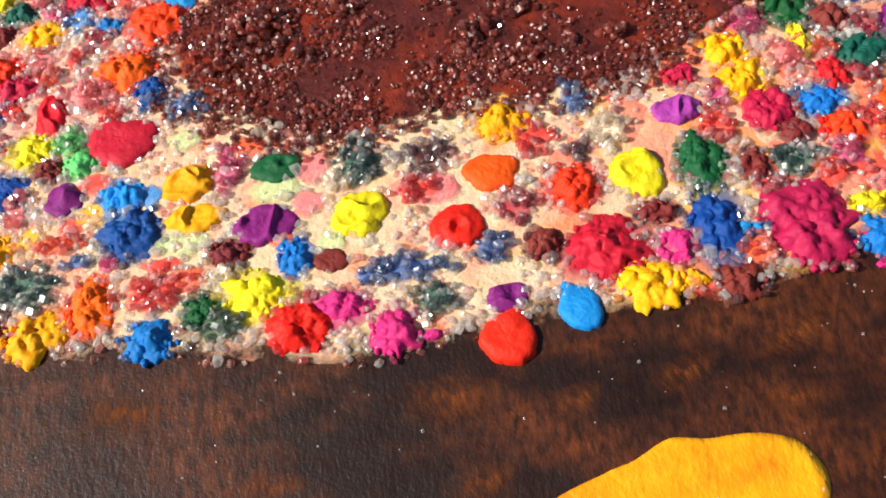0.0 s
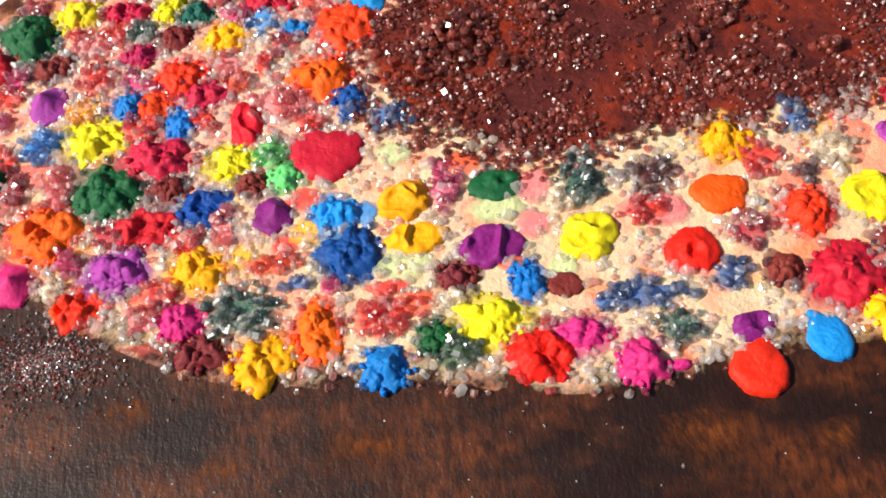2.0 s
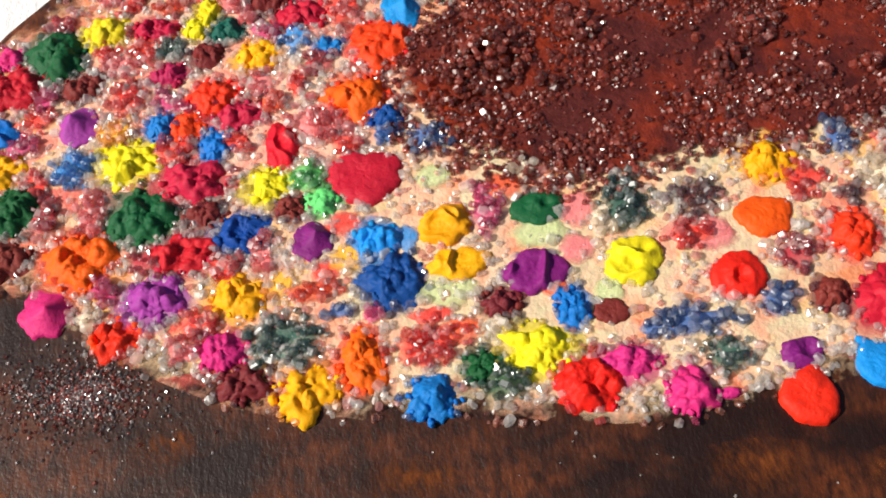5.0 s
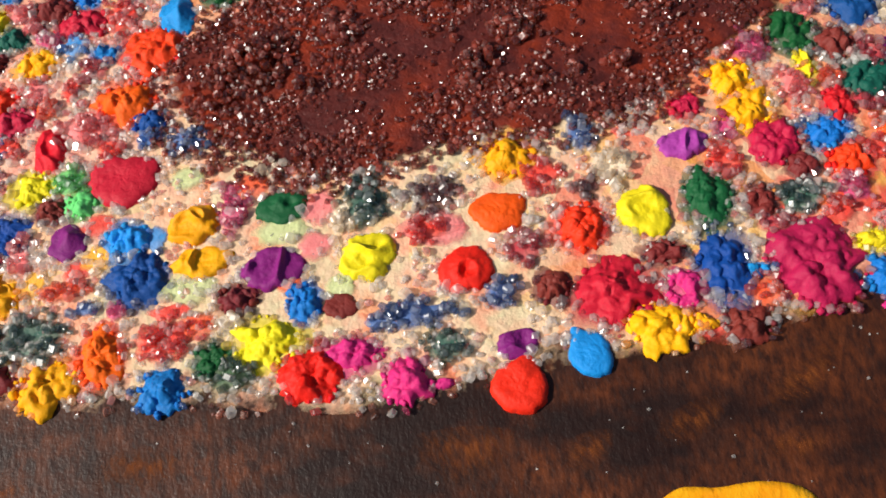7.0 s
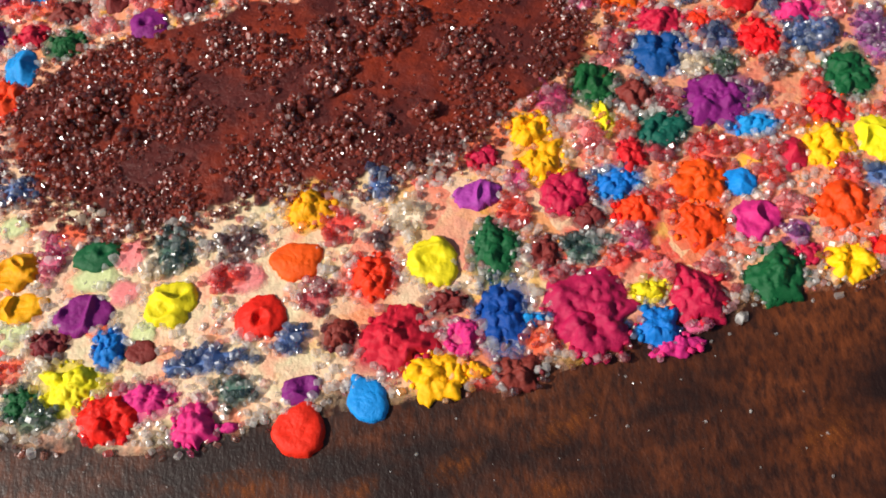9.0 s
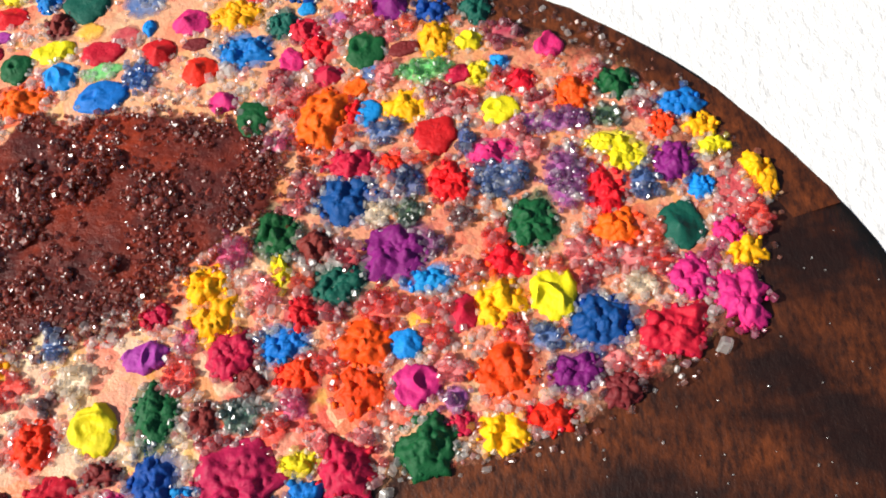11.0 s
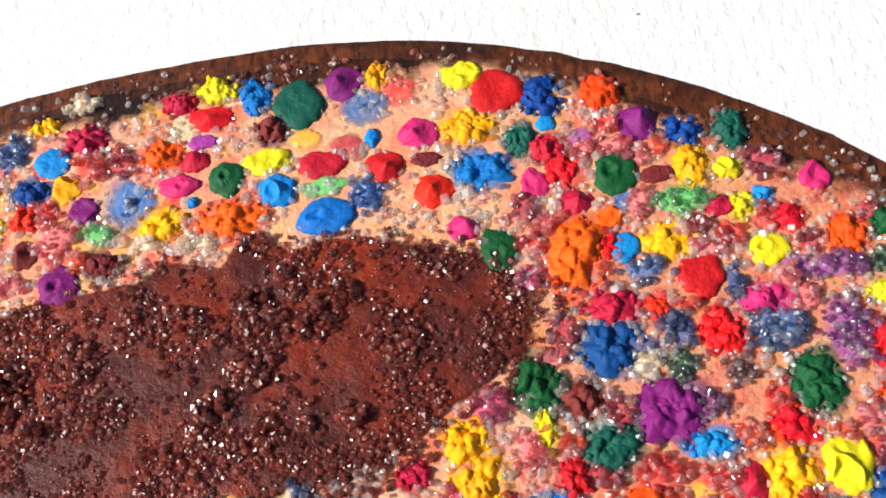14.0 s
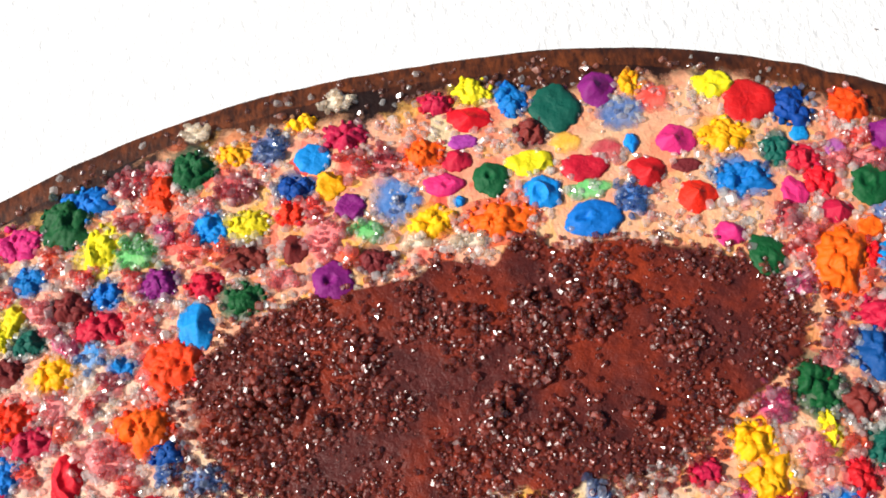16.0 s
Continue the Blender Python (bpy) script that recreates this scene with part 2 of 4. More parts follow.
STREAK = streak_material()
RUST = brown_material("rusty_paint", 0.28, 0.52)
PAPER, BROWN, CENTRE, RING, YELLOW = paper_material(), brown_material(), centre_material(), ring_material(), yellow_material()
PAINT = {n: paint_material(n, c) for n, c in PALETTE.items()}
STAIN = {n: stain_material(n, c) for n, c in PALETTE.items()}
GRAIN = {n: crystal_material(n, c, 0.92, 0.55, 0.65, 0.10) for n, c in PALETTE.items()}
CLEAR = crystal_material("clear", (1.0, 0.91, 0.80), 0.55, 0.64, 0.6, 0.12)
ROSE = crystal_material("rose", (0.98, 0.32, 0.28), 0.8, 0.6, 0.62, 0.10)
DARK = crystal_material("dark_brown", (0.27, 0.038, 0.016), 1.0, 0.5, 0.5, 0.08)
SILVER = crystal_material("smoky", (0.20, 0.16, 0.15), 1.0, 0.5, 0.3, 0.14)
AMBER = crystal_material("amber", (0.36, 0.11, 0.055), 1.0, 0.66, 0.5, 0.11)


# ---- shapes ----
def surf(x, y):
    """Height of the slightly bowed sheet, in mm."""
    return 1.0 - 5.0 * (1.0 - math.exp(-0.000098 * ((x - 2.0) ** 2 + (y - 35.0) ** 2)))


class Outline:
    """A rounded closed outline: a centre and the waves of its radius, in mm."""

    def __init__(self, cx, cy, *waves):
        self.cx, self.cy, self.waves = cx, cy, waves

    def radius(self, a):
        r = self.waves[0]
        for k in range(1, len(self.waves) // 2 + 1):
            r += self.waves[2 * k - 1] * math.cos(k * a) + self.waves[2 * k] * math.sin(k * a)
        return r

    def depth(self, x, y):
        """0 at the centre, 1 on the outline, more outside."""
        dx, dy = x - self.cx, y - self.cy
        return math.hypot(dx, dy) / self.radius(math.atan2(dy, dx))

    def point(self, a, u):
        r = self.radius(a) * u
        return self.cx + r * math.cos(a), self.cy + r * math.sin(a)


def mesh_object(name, verts, faces, material, parent=None, label="", smooth=True, kind=""):
    me = bpy.data.meshes.new(name)
    me.from_pydata(verts, [], faces)
    me.materials.append(material)
    if smooth:
        me.polygons.foreach_set("use_smooth", [True] * len(me.polygons))
    ob = new(name, me)
    if parent:
        ob.parent = parent
    return tagged(ob, label, kind=kind)


def polar_faces(n, rings):
    """Faces of a fan with a middle point and rings of n points."""
    faces = [(0, 1 + i, 1 + (i + 1) % n) for i in range(n)]
    for r in range(rings - 1):
        a, b = 1 + r * n, 1 + (r + 1) * n
        faces += [(a + i, b + i, b + (i + 1) % n, a + (i + 1) % n) for i in range(n)]
    return faces


def film(name, outline, lift, material, parent, label, ragged=0.0, n=160, rings=24, relief=0.0):
    """A layer of paint inside an outline, following the sheet, with an uneven rim."""
    verts = []
    x, y = outline.cx, outline.cy
    verts.append((x * MM, y * MM, (surf(x, y) + lift) * MM))
    for k in range(1, rings + 2):
        u = min(k / rings, 1.0)
        for i in range(n):
            a = 2 * math.pi * i / n
            c, s = math.cos(a), math.sin(a)
            wobble = ragged * (noise.noise((c * 5, s * 5, lift)) + 0.6 * noise.noise((c * 14, s * 14, lift + 3)))
            x, y = outline.point(a, u * (1 + wobble))
            z = surf(x, y) + (lift if k <= rings else -0.05)
            if relief and k < rings:
                z += relief * noise.noise((x * 0.25, y * 0.25, 7.0)) * (1 - u ** 6)
            verts.append((x * MM, y * MM, z * MM))
    ob = mesh_object(name, verts, polar_faces(n, rings + 1), material, parent, label)
    reach = ob.data.attributes.new("reach", "FLOAT", "POINT")
    reach.data.foreach_set("value", [0.0] + [min(k / rings, 1.0) for k in range(1, rings + 2) for _ in range(n)])
    return ob


def grain_template():
    """A block with worn edges and corners."""
    bm = bmesh.new()
    bmesh.ops.create_cube(bm, size=1.8)
    bmesh.ops.bevel(bm, geom=bm.edges[:], offset=0.34, segments=1, affect='EDGES')
    bmesh.ops.triangulate(bm, faces=bm.faces[:])
    bm.verts.index_update()
    v = np.array([p.co[:] for p in bm.verts])
    f = np.array([[q.index for q in p.verts] for p in bm.faces])
    bm.free()
    return v, f


GRAIN_V, GRAIN_F = grain_template()


def grains(name, spots, material, parent, label="", kind="stuff", seed=0, origin=(0, 0, 0), smooth=0.07):
    """Many small rounded, chipped grains as one mesh. spots: rows of x, y, z, half-size, in mm."""
    rng = np.random.default_rng(seed)
    spots = np.asarray(spots, float).reshape(-1, 4)
    n, nv = len(spots), len(GRAIN_V)
    q = rng.normal(size=(n, 4))
    q /= np.linalg.norm(q, axis=1)[:, None]
    w, x, y, z = q.T
    rot = np.stack([1 - 2 * (y * y + z * z), 2 * (x * y - z * w), 2 * (x * z + y * w), 2 * (x * y + z * w), 1 - 2 * (x * x + z * z),
                    2 * (y * z - x * w), 2 * (x * z - y * w), 2 * (y * z + x * w), 1 - 2 * (x * x + y * y)], 1).reshape(-1, 3, 3)
    stretch = rng.uniform(0.65, 1.25, (n, 1, 3))
    local = GRAIN_V[None] * stretch * rng.uniform(0.84, 1.1, (n, nv, 1))
    local = np.einsum("nij,nvj->nvi", rot, local) * spots[:, None, 3:4]
    verts = (local + spots[:, None, :3] - np.asarray(origin)) * MM
    me = bpy.data.meshes.new(name)
    nf = len(GRAIN_F)
    me.vertices.add(n * nv)
    me.vertices.foreach_set("co", verts.astype(np.float32).ravel())
    me.loops.add(n * nf * 3)
    me.loops.foreach_set("vertex_index", (GRAIN_F[None] + np.arange(n)[:, None, None] * nv).astype(np.int32).ravel())
    me.polygons.add(n * nf)
    me.polygons.foreach_set("loop_start", np.arange(0, n * nf * 3, 3, dtype=np.int32))
    me.polygons.foreach_set("use_smooth", np.repeat(rng.random(n) < smooth, nf))
    me.update(calc_edges=True)
    me.materials.append(material)
    ob = new(name, me)
    ob.location = [c * MM for c in origin]
    ob.parent = parent
    return tagged(ob, label, kind=kind)


# ---- the painting and its support ----
def table_top():
    """A white slab with bevelled edges under the sheet."""
    bm = bmesh.new()
    bmesh.ops.create_cube(bm, size=1.0)
    for v in bm.verts:
        v.co = Vector((v.co.x * 0.9, v.co.y * 0.8, v.co.z * 0.03 - 0.0212))
    bmesh.ops.bevel(bm, geom=bm.edges[:], offset=0.003, segments=2, affect='EDGES')
    me = bpy.data.meshes.new("table_top")
    bm.to_mesh(me)
    bm.free()
    me.materials.append(PAPER)
    return tagged(new("table_top", me), "plain white table top under the painted sheet", "table", kind="structure")


table_top()

painting = tagged(new("painting"), "doughnut painting in thick paint and dyed crystals on white paper", "painting")
painting.location = (0, 0, 0)


def sheet():
    n, half = 90, 260.0
    verts, faces = [], []
    for low in (0, 1):
        for j in range(n + 1):
            for i in range(n + 1):
                x, y = -half + 2 * half * i / n, -half + 2 * half * j / n
                verts.append((x * MM, y * MM, (surf(x, y) - (2.0 if low else 0.0)) * MM))
    s, m = n + 1, (n + 1) ** 2
    for j in range(n):
        for i in range(n):
            a = j * s + i
            faces.append((a, a + 1, a + s + 1, a + s))
            faces.append((m + a, m + a + s, m + a + s + 1, m + a + 1))
    for i in range(n):
        for a, b in ((i, i + 1), (n * s + i + 1, n * s + i), ((i + 1) * s, i * s), (i * s + n, (i + 1) * s + n)):
            faces.append((a, m + a, m + b, b))
    return mesh_object("sheet", verts, faces, PAPER, painting, "thick white textured painting paper")


sheet()
BROWN_EDGE = Outline(5.0, 0.0, 94.16, 3.66, -11.63, 11.12, -1.02, 0.55, -2.07, -0.73, -0.9, 0.3, 0.1, -0.44, -0.24, 0.03, 0.15, -0.2, -0.11)
RING_EDGE = Outline(0.0, 30.0, 58.47, 3.48, -4.1, 22.43, 1.62, 1.75, -2.33, 5.87, -0.43, 0.55, -1.88, 1.99, -0.82, 0.37, -1.09, 1.1, -0.96)
CENTRE_EDGE = Outline(8.0, 34.0, 22.13, -1.96, -5.92, 9.22, 2.81, -0.45, -2.68, 2.61, 1.67, 0.31, -0.23, 0.86, 0.5, -0.31, -0.29, 1.12, -0.06)
YELLOW_EDGE = Outline(16.9, -32.3, 10.26, 0.44, -1.65, 3.29, 1.12, -0.56, -0.89, 0.38, 1.08, 0.0, 0.03, -0.15, 0.35)
film("brown_ground", BROWN_EDGE, 0.12, BROWN, painting, "dark brown paint with rusty streaks", 0.006)


def rim_band():
    """The rusty outer band of the rim, wider towards the right."""
    n, verts = 120, []
    for i in range(n + 1):
        a = radians(12 + 150 * i / n)
        wide = 0.036 + 0.016 * noise.noise((i * 0.09, 0, 0)) + 0.02 * max(0.0, math.cos(a))
        for u, up in ((1.003, -0.05), (1.0, 0.18), (1.0 - wide * 0.5, 0.2), (1.0 - wide, 0.13)):
            x, y = BROWN_EDGE.point(a, u * (1 + 0.004 * noise.noise((i * 0.5, 5, 0))))
            verts.append((x * MM, y * MM, (surf(x, y) + up) * MM))
    faces = [(4 * i + k, 4 * i + k + 1, 4 * i + k + 5, 4 * i + k + 4) for i in range(n) for k in range(3)]
    return mesh_object("rusty_rim", verts, faces, RUST, painting, "rusty orange-brown painted rim")


rim_band()
film("cream_ring", RING_EDGE, 0.36, RING, painting, "cream paper stained pink, peach and pale green", 0.02, relief=0.16)
film("brown_centre", CENTRE_EDGE, 0.62, CENTRE, painting, "glossy red-brown painted middle", 0.03, relief=0.2)
film("yellow_patch", YELLOW_EDGE, 0.24, YELLOW, painting, "glowing orange-yellow painted patch", 0.012, n=96, rings=12)


def rust_streak(x, y, w, h, turn):
    n = 28
    verts = [(0, 0, 0.0)] + [(u * math.cos(6.2832 * i / n) * w * 0.5 * MM, u * math.sin(6.2832 * i / n) * h * 0.5 * MM, -0.06 * u * MM)
                             for u in (0.5, 1.0) for i in range(n)]
    ob = mesh_object("rust_streak", verts, polar_faces(n, 2), STREAK, painting, "thin rusty brush mark")
    ob.location = (x * MM, y * MM, (surf(x, y) + 0.22) * MM)
    ob.rotation_euler = (0, 0, radians(turn))


rust_streak(-2.3, -19.0, 12.0, 9.7, 20)
rust_streak(9.5, -20.6, 7.0, 4.4, 39)
rust_streak(29.5, -22.3, 7.5, 4.1, 13)
rust_streak(20.1, -18.8, 9.8, 4.6, 28)
rust_streak(0.1, -27.6, 8.8, 4.8, 35)
rust_streak(-19.8, -26.1, 11.1, 3.5, 9)
rust_streak(-35.5, -16.8, 9.0, 4.6, 5)
rust_streak(-57.7, -11.0, 11.4, 7.3, 35)
rust_streak(-33.4, -17.2, 15.1, 6.2, 21)
rust_streak(-74.6, -15.1, 9.1, 4.9, 40)
rust_streak(-48.2, -18.0, 10.3, 4.1, 19)
rust_streak(73.1, -13.7, 11.3, 8.7, 17)
rust_streak(82.9, -19.1, 13.1, 13.0, 35)
rust_streak(57.5, -19.5, 10.5, 6.8, 39)
rust_streak(31.7, -15.8, 12.6, 4.7, 40)
DABS = []
SPOTS = []


def mound(seed, w, h, tall, style, n, rings):
    """Points of a heap of paint, w by h mm and tall mm high: clay (lumps over grains), flat, cone, dimple, fold or drop."""
    rng = random.Random(seed)
    off = Vector((rng.uniform(0, 99), rng.uniform(0, 99), rng.uniform(0, 99)))
    dx, dy, dr = rng.uniform(-0.3, 0.3), rng.uniform(-0.3, 0.3), rng.uniform(0.16, 0.26)
    phase, arms = rng.uniform(0, 6.283), rng.choice((2, 3, 3, 4))
    lobes, nick, fine = {"clay": (0.26, 0.13, 0.07), "fold": (0.15, 0.08, 0.05), "drop": (0.06, 0.03, 0.02)}.get(style, (0.13, 0.06, 0.03))
    lumps = []
    if style == "clay":
        for _ in range(int(5 + w * h * 0.5)):
            a, u = rng.uniform(0, 6.283), 0.9 * math.sqrt(rng.random())
            r = rng.uniform(0.4, 0.95)
            lumps.append((math.cos(a) * u * w / 2, math.sin(a) * u * h / 2, r, r * rng.uniform(0.35, 0.95), rng.uniform(0.7, 1.4)))
    verts = []
    for k in range(rings + 2):
        u = min(k / rings, 1.0) if k <= rings else 1.03
        for i in range(n if k else 1):
            a = 2 * math.pi * i / n
            c, s = math.cos(a), math.sin(a)
            way = Vector((c, s, 0))
            r = 1 + 2 * (lobes * noise.noise(off + way * 1.3) + (nick * noise.noise(off + way * 3.5) + fine * noise.noise(off + way * 9)) * u ** 4)
            if style == "drop":
                r = 0.95 * r + 0.42 * math.exp(-((a - 1.57) / 0.3) ** 2)
            px, py = c * r * u, s * r * u
            x, y = px * w / 2, py * h / 2
            p = off + Vector((x, y, 0))
            inner = 1 - u ** 5
            if style == "clay":
                z = max(0.0, 1 - u ** 2.2) ** 0.7 * tall * (0.85 + 0.9 * noise.noise(p * 0.35))
                top = 0.0
                for lx, ly, lr, lh, sq in lumps:
                    d = ((x - lx) ** 2 * sq + (y - ly) ** 2 / sq) / (lr * lr)
                    if d < 1:
                        top = max(top, lh * (1 - d) ** 0.6)
                z += (top + 0.3 * noise.noise(p * 0.9) + 0.28 * (noise.turbulence(p * 1.1, 3, True) - 0.4)) * inner
                z = max(z, 0.06 + 0.08 * noise.noise(p * 2))
                x += 0.15 * noise.noise(p * 1.6 + Vector((0, 0, 20)))
                y += 0.15 * noise.noise(p * 1.6 + Vector((0, 0, 40)))
            else:
                plate = max(0.0, 1 - u ** 5) ** 0.5 * (0.45 * tall + 0.1)
                z = plate * (1 + 0.35 * noise.noise(p * 0.4)) + (0.10 * noise.noise(p * 0.9) + 0.12 * (noise.turbulence(p * 1.3, 3, True) - 0.4)) * inner
                qx, qy = px - dx, py - dy
                d = math.hypot(qx, qy) + 0.14 * noise.noise(p * 0.9)
                if style == "cone":
                    ridge = abs(math.sin(0.5 * arms * (math.atan2(qy, qx) - phase) + 0.5 * noise.noise(p * 0.5)))
                    z = 0.7 * z + 1.25 * tall * max(0.0, 1 - d * (0.95 + 0.3 * ridge)) ** 1.4 * inner
                elif style == "dimple":
                    z += (0.25 * tall * math.exp(-((d - dr - 0.15) / 0.2) ** 2) - 0.45 * plate * math.exp(-(d / dr) ** 2)) * inner
                elif style == "fold":
                    crest = 1 - min(1.0, 3.2 * abs(noise.noise(p * 0.36 + Vector((0, 0, 9)))))
                    z += (0.85 * tall * crest ** 1.5 * (1.05 - 0.5 * d) + 0.25 * noise.noise(p * 0.8)) * inner
            if k > rings:
                z = -0.6
            elif k == rings:
                z = 0.02
            verts.append((x * MM, y * MM, z * MM))
    return verts, polar_faces(n, rings + 1)


def settle(ob, x, y, turn=0.0):
    ob.location = (x * MM, y * MM, (surf(x, y) + 0.34) * MM)
    ob.rotation_euler = (0, 0, radians(turn))
    return ob


def smooth_dab(colour, x, y, w, h, turn=0, style=""):
    DABS.append((x, y, w, h))
    seed = len(DABS)
    size = min(w, h)
    style = style or random.Random(seed).choice(("flat", "cone", "dimple", "fold", "fold"))
    verts, faces = mound(seed, 1.04 * w, 1.04 * h, 0.2 * size + 0.25, style, 64, 20)
    settle(mesh_object("smooth_dab", verts, faces, PAINT[colour], painting, f"smooth {colour.replace('_', ' ')} dab of thick paint"), x, y, turn)


def halo(colour, x, y, w, h):
    """The dye that has bled into the paper round a dab."""
    wash(colour, x, y, w, h, 0, 0.04)


def crumbly_dab(colour, x, y, w, h, turn=0):
    DABS.append((x, y, w, h))
    seed = len(DABS)
    size = min(w, h)
    if RING_EDGE.depth(x, y) < 0.9:
        halo(colour, x, y, 1.6 * w, 1.6 * h)
    w, h = 1.04 * w, 1.04 * h
    verts, faces = mound(seed, w, h, 0.13 * size + 0.2, "clay", 72, 22)
    ob = settle(mesh_object("crumbly_dab", verts, faces, PAINT[colour], painting, f"crumbly {colour.replace('_', ' ')} dab over coated grains"), x, y, turn)
    rng = random.Random(seed)
    spots = []
    for _ in range(int(3 + (w + h) * 0.9)):
        a, u = rng.uniform(0, 6.283), rng.uniform(0.8, 1.08)
        px, py = math.cos(a) * u * w / 2, math.sin(a) * u * h / 2
        spots.append((px, py, 0.15, rng.uniform(0.2, 0.45)))
    grains("coated_grit", spots, PAINT[colour], ob, seed=seed, smooth=1.0)
    spots = []
    for _ in range(int((w + h) * 1.0)):
        a, u = rng.uniform(0, 6.283), rng.uniform(0.95, 1.3)
        px, py = math.cos(a) * u * w / 2, math.sin(a) * u * h / 2
        s = rng.uniform(0.22, 0.5)
        spots.append((px, py, 0.05 + s * rng.uniform(0.3, 0.8), s))
    grains("dyed_sugar", spots, GRAIN[colour], ob, seed=seed + 1)


def wash(colour, x, y, w, h, turn=0, thick=0.1):
    rng = len(DABS) * 7 + int(abs(x * 13 + y * 7))
    off = Vector((rng % 97, rng % 89, rng % 83))
    n, rings, verts = 36, 5, []
    for k in range(rings + 1):
        u = k / rings
        for i in range(n if k else 1):
            a = 2 * math.pi * i / n
            c, s = math.cos(a), math.sin(a)
            r = 1 + 0.5 * noise.noise(off + Vector((c, s, 0)) * 1.2) + 0.25 * noise.noise(off + Vector((c, s, 3)) * 3.5)
            px, py = c * r * u * w / 2, s * r * u * h / 2
            z = thick * (1 - u ** 4) + 0.12 + 0.1 * noise.noise(off + Vector((px, py, 0)) * 0.8) * (1 - u) - (0.3 if k == rings else 0)
            verts.append((px * MM, py * MM, z * MM))
    ob = mesh_object("stain", verts, polar_faces(n, rings), STAIN[colour], painting, f"thin {colour.replace('_', ' ')} wash")
    return settle(ob, x, y, turn)


def crystal_cluster(colour, x, y, w, h, turn=0):
    """A stained spot strewn with grains dyed in its colour."""
    SPOTS.append((x, y, w, h))
    ob = wash(colour, x, y, w, h, turn, 0.25)
    seed = int(abs(x * 31 + y * 17)) + 5
    rng = random.Random(seed)
    spots = []
    for _ in range(int(w * h * 1.25)):
        a, u = rng.uniform(0, 6.283), math.sqrt(rng.random()) * rng.uniform(0.8, 1.25)
        px, py = math.cos(a) * u * w / 2, math.sin(a) * u * h / 2
        s = rng.uniform(0.24, 0.56)
        spots.append((px, py, 0.25 + s * rng.uniform(0.0, 0.6) + max(0, 0.7 * (1 - u * u)) * rng.random(), s))
    grains("dyed_sugar", spots, GRAIN[colour], ob, f"translucent {colour.replace('_', ' ')} dyed crystals", seed=seed)


crumbly_dab("lemon_yellow", -66.0, 39.6, 5.4, 4.0)
crumbly_dab("crimson", -60.0, 39.1, 6.1, 3.1)
crumbly_dab("lemon_yellow", -55.4, 38.5, 2.7, 3.1)
crumbly_dab("teal", -51.7, 37.7, 4.0, 3.1)
crumbly_dab("dark_green", -71.8, 36.6, 6.7, 6.9)
crumbly_dab("magenta", -77.8, 37.4, 3.7, 3.1)
crumbly_dab("crimson", -77.1, 32.8, 8.6, 6.3)
crumbly_dab("maroon", -68.3, 31.9, 4.6, 3.7)
smooth_dab("blue", -78.5, 26.4, 5.8, 4.7)
smooth_dab("violet", -68.7, 26.4, 4.6, 4.8, style="cone")
crumbly_dab("blue", -59.2, 25.1, 3.2, 4.3)
crumbly_dab("blue", -53.2, 21.7, 3.1, 4.1)
crystal_cluster("red", -63.2, 29.6, 4.6, 4.8)
crystal_cluster("teal", -58.1, 35.9, 3.3, 3.8)
crumbly_dab("raspberry", -58.6, 32.2, 4.6, 2.9)
crumbly_dab("maroon", -54.1, 34.5, 4.0, 3.0)
crumbly_dab("golden_yellow", -48.2, 33.5, 4.9, 4.0)
crystal_cluster("azure", -43.9, 35.6, 3.3, 4.2)
crumbly_dab("blue", -39.9, 33.5, 2.7, 2.6)
crumbly_dab("red", -53.2, 28.2, 5.8, 5.2)
crumbly_dab("red", -56.3, 24.8, 4.4, 3.5)
crumbly_dab("raspberry", -50.4, 25.5, 6.0, 3.5)
crumbly_dab("red", -34.2, 33.4, 7.2, 6.3)
crystal_cluster("crimson", -40.9, 31.8, 3.9, 4.1)
crumbly_dab("orange", -37.1, 26.1, 6.9, 5.9)
crystal_cluster("pink", -41.4, 23.1, 6.3, 6.8)
smooth_dab("red", -45.9, 20.7, 3.7, 5.7, style="fold")
crumbly_dab("navy_blue", -34.2, 23.0, 3.7, 3.1)
crystal_cluster("blue", -33.8, 21.0, 3.7, 3.7)
crystal_cluster("slate_blue", -29.6, 19.4, 5.5, 4.4)
crumbly_dab("golden_yellow", -77.1, 21.5, 5.1, 4.9)
crystal_cluster("azure", -68.9, 20.8, 5.0, 5.2)
crumbly_dab("lemon_yellow", -62.5, 20.7, 6.9, 5.6)
crystal_cluster("golden_yellow", -64.3, 25.0, 4.5, 3.9)
crumbly_dab("crimson", -55.1, 17.5, 7.4, 5.4)
crumbly_dab("lemon_yellow", -47.3, 15.8, 4.9, 3.9)
crystal_cluster("light_green", -43.1, 16.3, 4.3, 4.3)
crumbly_dab("light_green", -41.7, 13.3, 3.6, 3.1)
crumbly_dab("maroon", -44.7, 12.7, 3.6, 2.8)
smooth_dab("crimson", -37.0, 15.7, 8.2, 6.4, style="flat")
crumbly_dab("dark_green", -74.8, 16.2, 5.6, 5.7)
crumbly_dab("golden_yellow", -78.7, 16.0, 4.3, 5.4)
crystal_cluster("crimson", -71.6, 15.0, 3.1, 5.0)
crumbly_dab("dark_green", -60.9, 13.7, 6.7, 6.6)
crumbly_dab("maroon", -54.3, 13.2, 4.2, 3.1)
crumbly_dab("navy_blue", -50.2, 10.4, 5.2, 4.5)
smooth_dab("purple", -43.0, 8.5, 4.4, 3.9, style="cone")
wash("red", -39.3, 10.0, 4.7, 3.4)
crumbly_dab("azure", -36.2, 7.9, 4.4, 4.0)
wash("azure", -33.0, 7.5, 2.9, 4.0)
